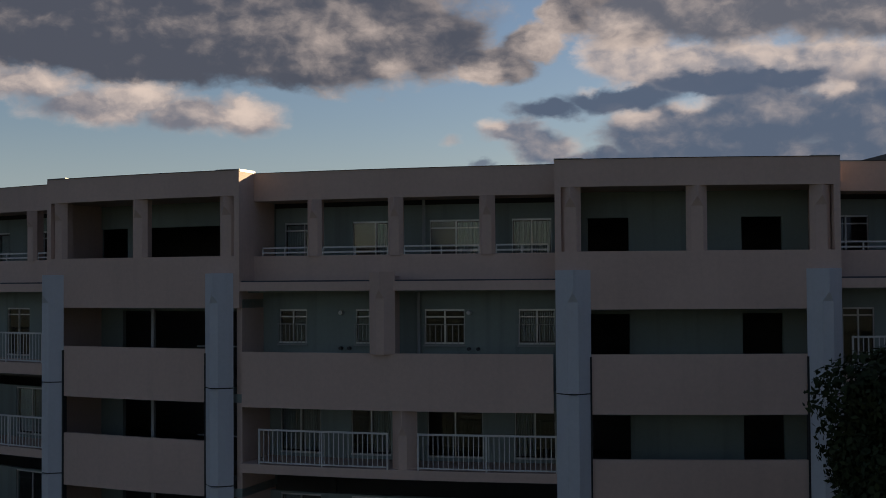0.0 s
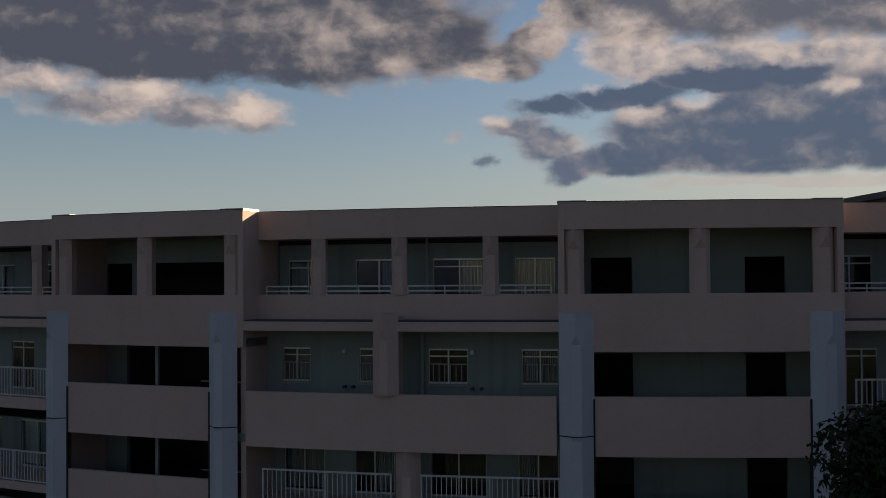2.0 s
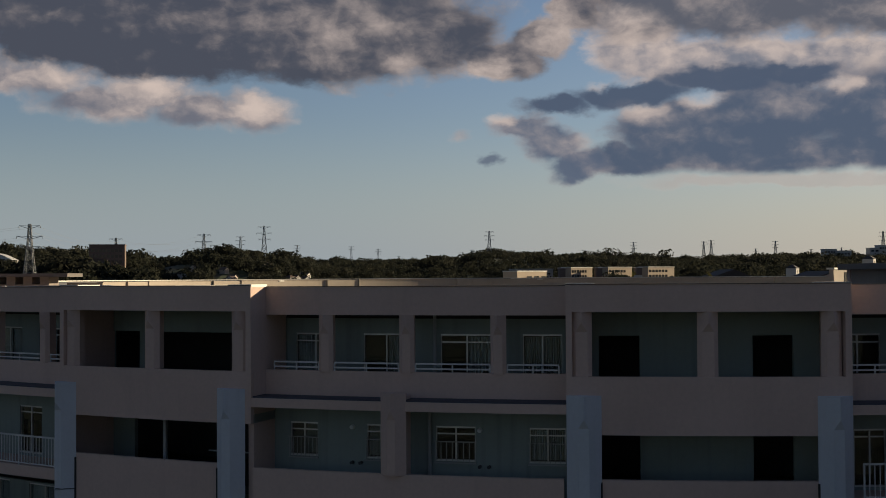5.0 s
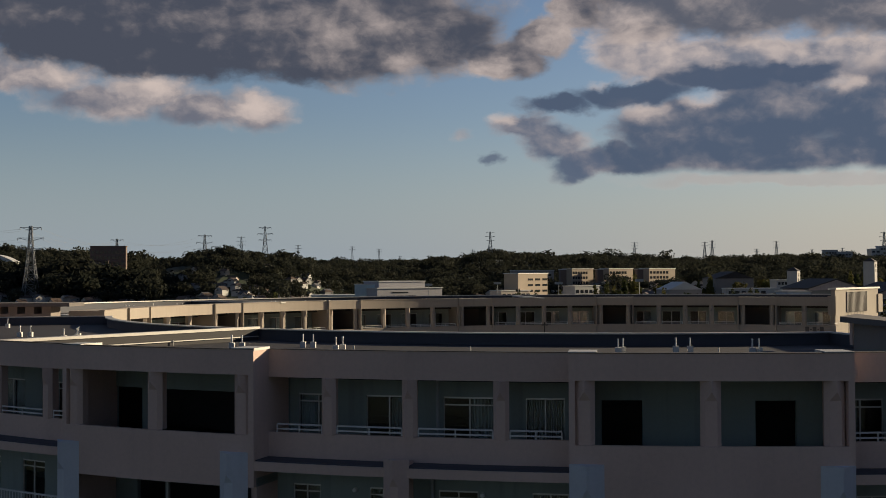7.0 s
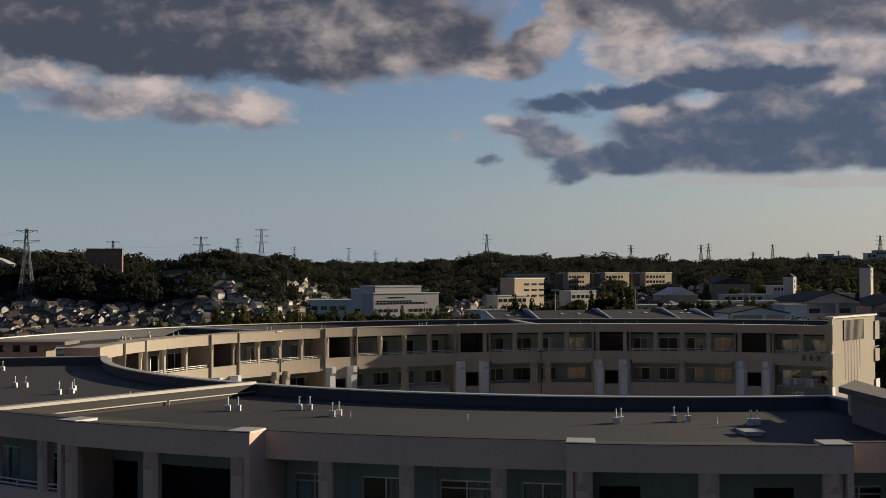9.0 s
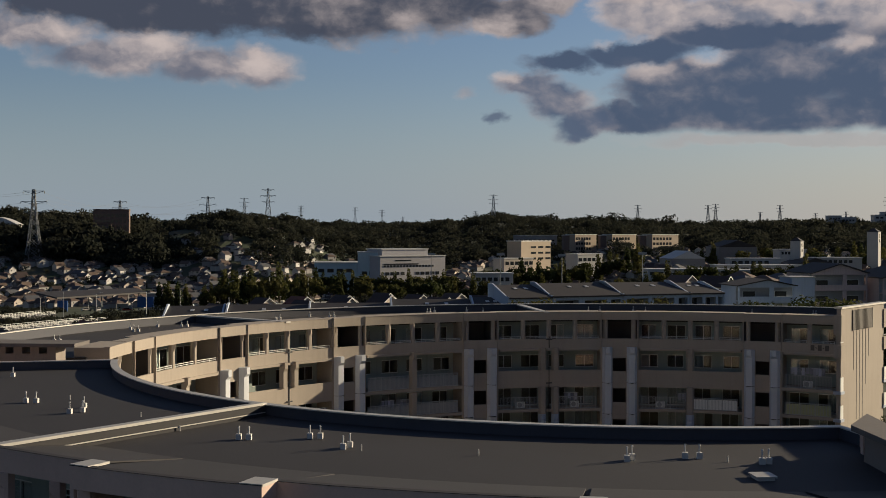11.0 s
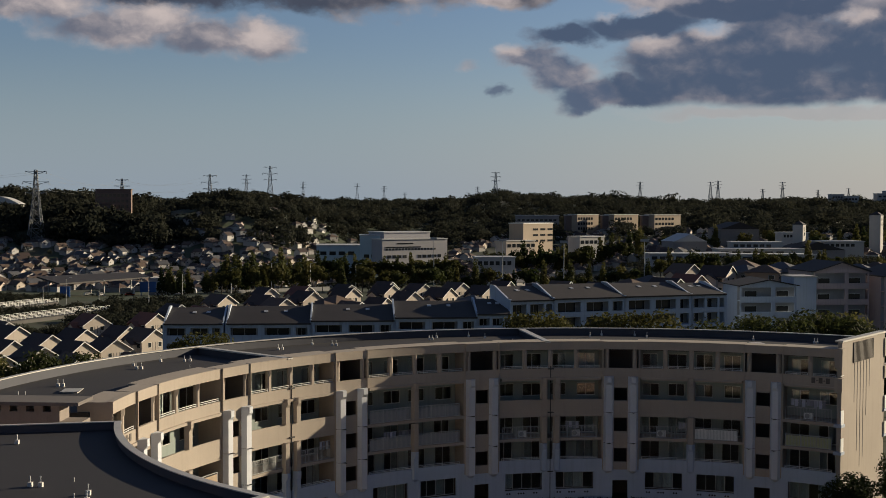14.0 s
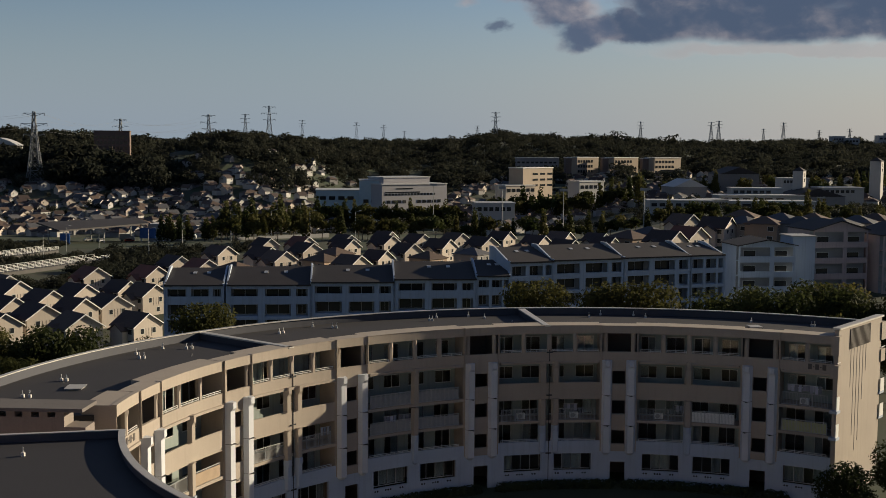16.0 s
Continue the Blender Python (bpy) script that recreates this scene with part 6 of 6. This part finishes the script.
RAMPS = [[(-176, 262), (-160, 305), (-148.4, 336.6), (-131.5, 383)], [(-196, 322), (-179, 358), (-168, 382), (-160, 412)]]
WALLDARK = material("stained_retaining_wall", (0.10, 0.095, 0.09), 0.9, 0.2, 0.3, 5, 0.2)
for pts in RAMPS:
    rails = [thing("road_railing", "white steel railing along the valley road", "railing", "road railings") for _ in range(2)]
    for (x0, y0), (x1, y1) in zip(pts, pts[1:]):
        n = Vector((y0 - y1, x1 - x0, 0)).normalized() * 6.5
        z0, z1 = ground_z(x0, y0) + 1.1, ground_z(x1, y1) + 1.1
        a, b = Vector((x0, y0, z0)), Vector((x1, y1, z1))
        part("carriageway", Geo().prism([a, b, b + n, a + n], (0, 0, 0.2)), ASPHALT, road)
        part("retaining_wall", Geo().prism([a + n * 0.02 - Vector((0, 0, 3)), b + n * 0.02 - Vector((0, 0, 3)), b + n * 0.98 - Vector((0, 0, 3)), a + n * 0.98 - Vector((0, 0, 3))], (0, 0, 3)), WALLDARK, road)
        for off, rail in zip((0.03, 0.97), rails):
            g = Geo()
            p0, p1 = a + n * off + Vector((0, 0, 0.2)), b + n * off + Vector((0, 0, 0.2))
            for h in (0.35, 0.75, 1.2):
                g.tube(p0 + Vector((0, 0, h)), p1 + Vector((0, 0, h)), 0.06, 0.06, 4)
            k = int((p1 - p0).length / 1.5)
            for i in range(k + 1):
                p = p0.lerp(p1, i / k)
                g.tube(p, p + Vector((0, 0, 1.2)), 0.06, 0.06, 4)
            part("rail", g, BOX_WHITE, rail)


def street_lamp(x, y, z, high=9.0):
    ob = thing("street_lamp", "tall grey street lamp beside the road", "lamp", "street lamps")
    part("pole", Geo().tube((0, 0, -0.5), (0, 0, high), 0.14, 0.08, 6), PIPE, ob)
    part("arm", Geo().tube((0, 0, high), (1.4, -0.3, high + 0.4), 0.06, 0.05, 5), PIPE, ob)
    part("lantern", Geo().box(1.2, 2.0, -0.45, -0.15, high + 0.36, high + 0.52), BOX_WHITE, ob)
    ob.location = (x, y, z)
    return ob


proto = None
for x, y, h in ((-160, 419, 1), (-143, 405, 1), (-122, 394, 1.15), (-129, 460, 1), (-112, 470, 1.1), (-107, 480, 1.1), (-94, 462, 1.2), (-80, 470, 1.2), (-152, 378, 1.0), (-63, 480, 1.2)):
    if proto is None:
        proto = street_lamp(x, y, ground_z(x, y))
    else:
        copy_thing(proto, pose(0, 0, 0)).matrix_basis = pose(x, y, ground_z(x, y), 0, 0, 17 * h) @ Matrix.Diagonal((h, h, h, 1))
for bearing, dist, top in ((892, 500, 13), (1000, 480, 13), (1141, 470, 14), (770, 560, 12)):
    x = (bearing - 907) * Q * dist
    ob = thing("floodlight_mast", "tall floodlight mast by the sports field", "mast", "floodlight masts")
    part("pole", Geo().tube((0, 0, -10), (0, 0, top), 0.22, 0.14, 6), PIPE, ob)
    part("lamp_bar", Geo().box(-1.6, 1.6, -0.2, 0.2, top, top + 1.0), PIPE, ob)
    ob.location = (x, dist, 0)


def vehicle(x, y, turn, box_body, col, label):
    ob = thing("truck" if box_body else "car", label, "truck" if box_body else "car", "parked vehicles")
    paint = material("vehicle_paint", col, 0.35, 0.04, 1, 5, 0, 0.0)
    if box_body:
        part("cargo_box", Geo().box(-3.2, 1.4, -1.1, 1.1, 0.8, 3.3), paint, ob)
        part("cab", Geo().prism([(1.5, -1.05, 0.6), (3.3, -1.05, 0.6), (3.3, -1.05, 1.6), (2.9, -1.05, 2.4), (1.5, -1.05, 2.4)], (0, 2.1, 0)), paint, ob)
        wheels = ((-2.2, 0.45), (2.4, 0.45))
    else:
        part("body", Geo().prism([(-2.1, -0.85, 0.35), (2.1, -0.85, 0.35), (2.15, -0.85, 0.8), (1.2, -0.85, 0.95), (0.6, -0.85, 1.45), (-1.2, -0.85, 1.5), (-2.0, -0.85, 0.95)], (0, 1.7, 0)), paint, ob)
        part("windscreen", Geo().prism([(1.15, -0.87, 0.98), (0.58, -0.87, 1.40), (-1.15, -0.87, 1.44), (-1.7, -0.87, 0.98)], (0, 1.74, 0)), DARKGLASS, ob)
        wheels = ((-1.35, 0.32), (1.35, 0.32))
    for wx, r in wheels:
        for s_ in (-1, 1):
            part("wheel", Geo().tube((wx, s_ * 0.75, r), (wx, s_ * 0.95, r), r, r, 10), DARKSTEEL, ob)
    ob.matrix_basis = pose(x, y, ground_z(x, y) + 0.05, 0, 0, turn)


for x, y, tn, bx, col, lab in ((-170.7, 519.5, 10, True, (0.75, 0.75, 0.75), "white tank truck at the filling station"), (-148, 539, 6, True, (0.72, 0.72, 0.70), "white box truck parked by the lawn"),
                               (-149.4, 498, 4, False, (0.75, 0.75, 0.75), "white parked car by the lawn"), (-176, 500, 80, False, (0.3, 0.3, 0.32), "grey car under the canopy"),
                               (-132, 520, 10, False, (0.05, 0.05, 0.06), "dark parked car by the trees"), (-166, 508, 30, False, (0.45, 0.05, 0.04), "red parked car at the filling station"),
                               (-184, 508, 40, False, (0.7, 0.7, 0.7), "white car under the canopy")):
    vehicle(x, y, tn, bx, col, lab)
ob = thing("noise_barrier", "long white wall beside the trees", "wall")
part("panel", Geo().box(0, 44, 0, 0.4, -14, -7.2), STUCCO[1], ob)
ob.matrix_basis = pose(-112, 481, 0, 0, 0, 40)

# ---- hedge and lamps at the foot of the far facade ----
rng = np.random.default_rng(17)
g = []
for i in range(46):
    a = -50 + 1.62 * i
    if any(abs(a - s_) < 1.2 for s_ in stairs_at):
        continue
    x, y, _ = FAR.p(a, 1.3, 0)
    g.append(leaf_cloud(rng, [(x, y, -0.5, 0.75), (x + 0.4, y + 0.2, -0.45, 0.65)], 420, 0.13, 0.8, 0.25, 0.35))
tagged(new("hedge", quads("hedge", np.concatenate(g), LEAF_EVERGREEN)), "clipped dark hedge along the ground floor", "hedge", kind="stuff")
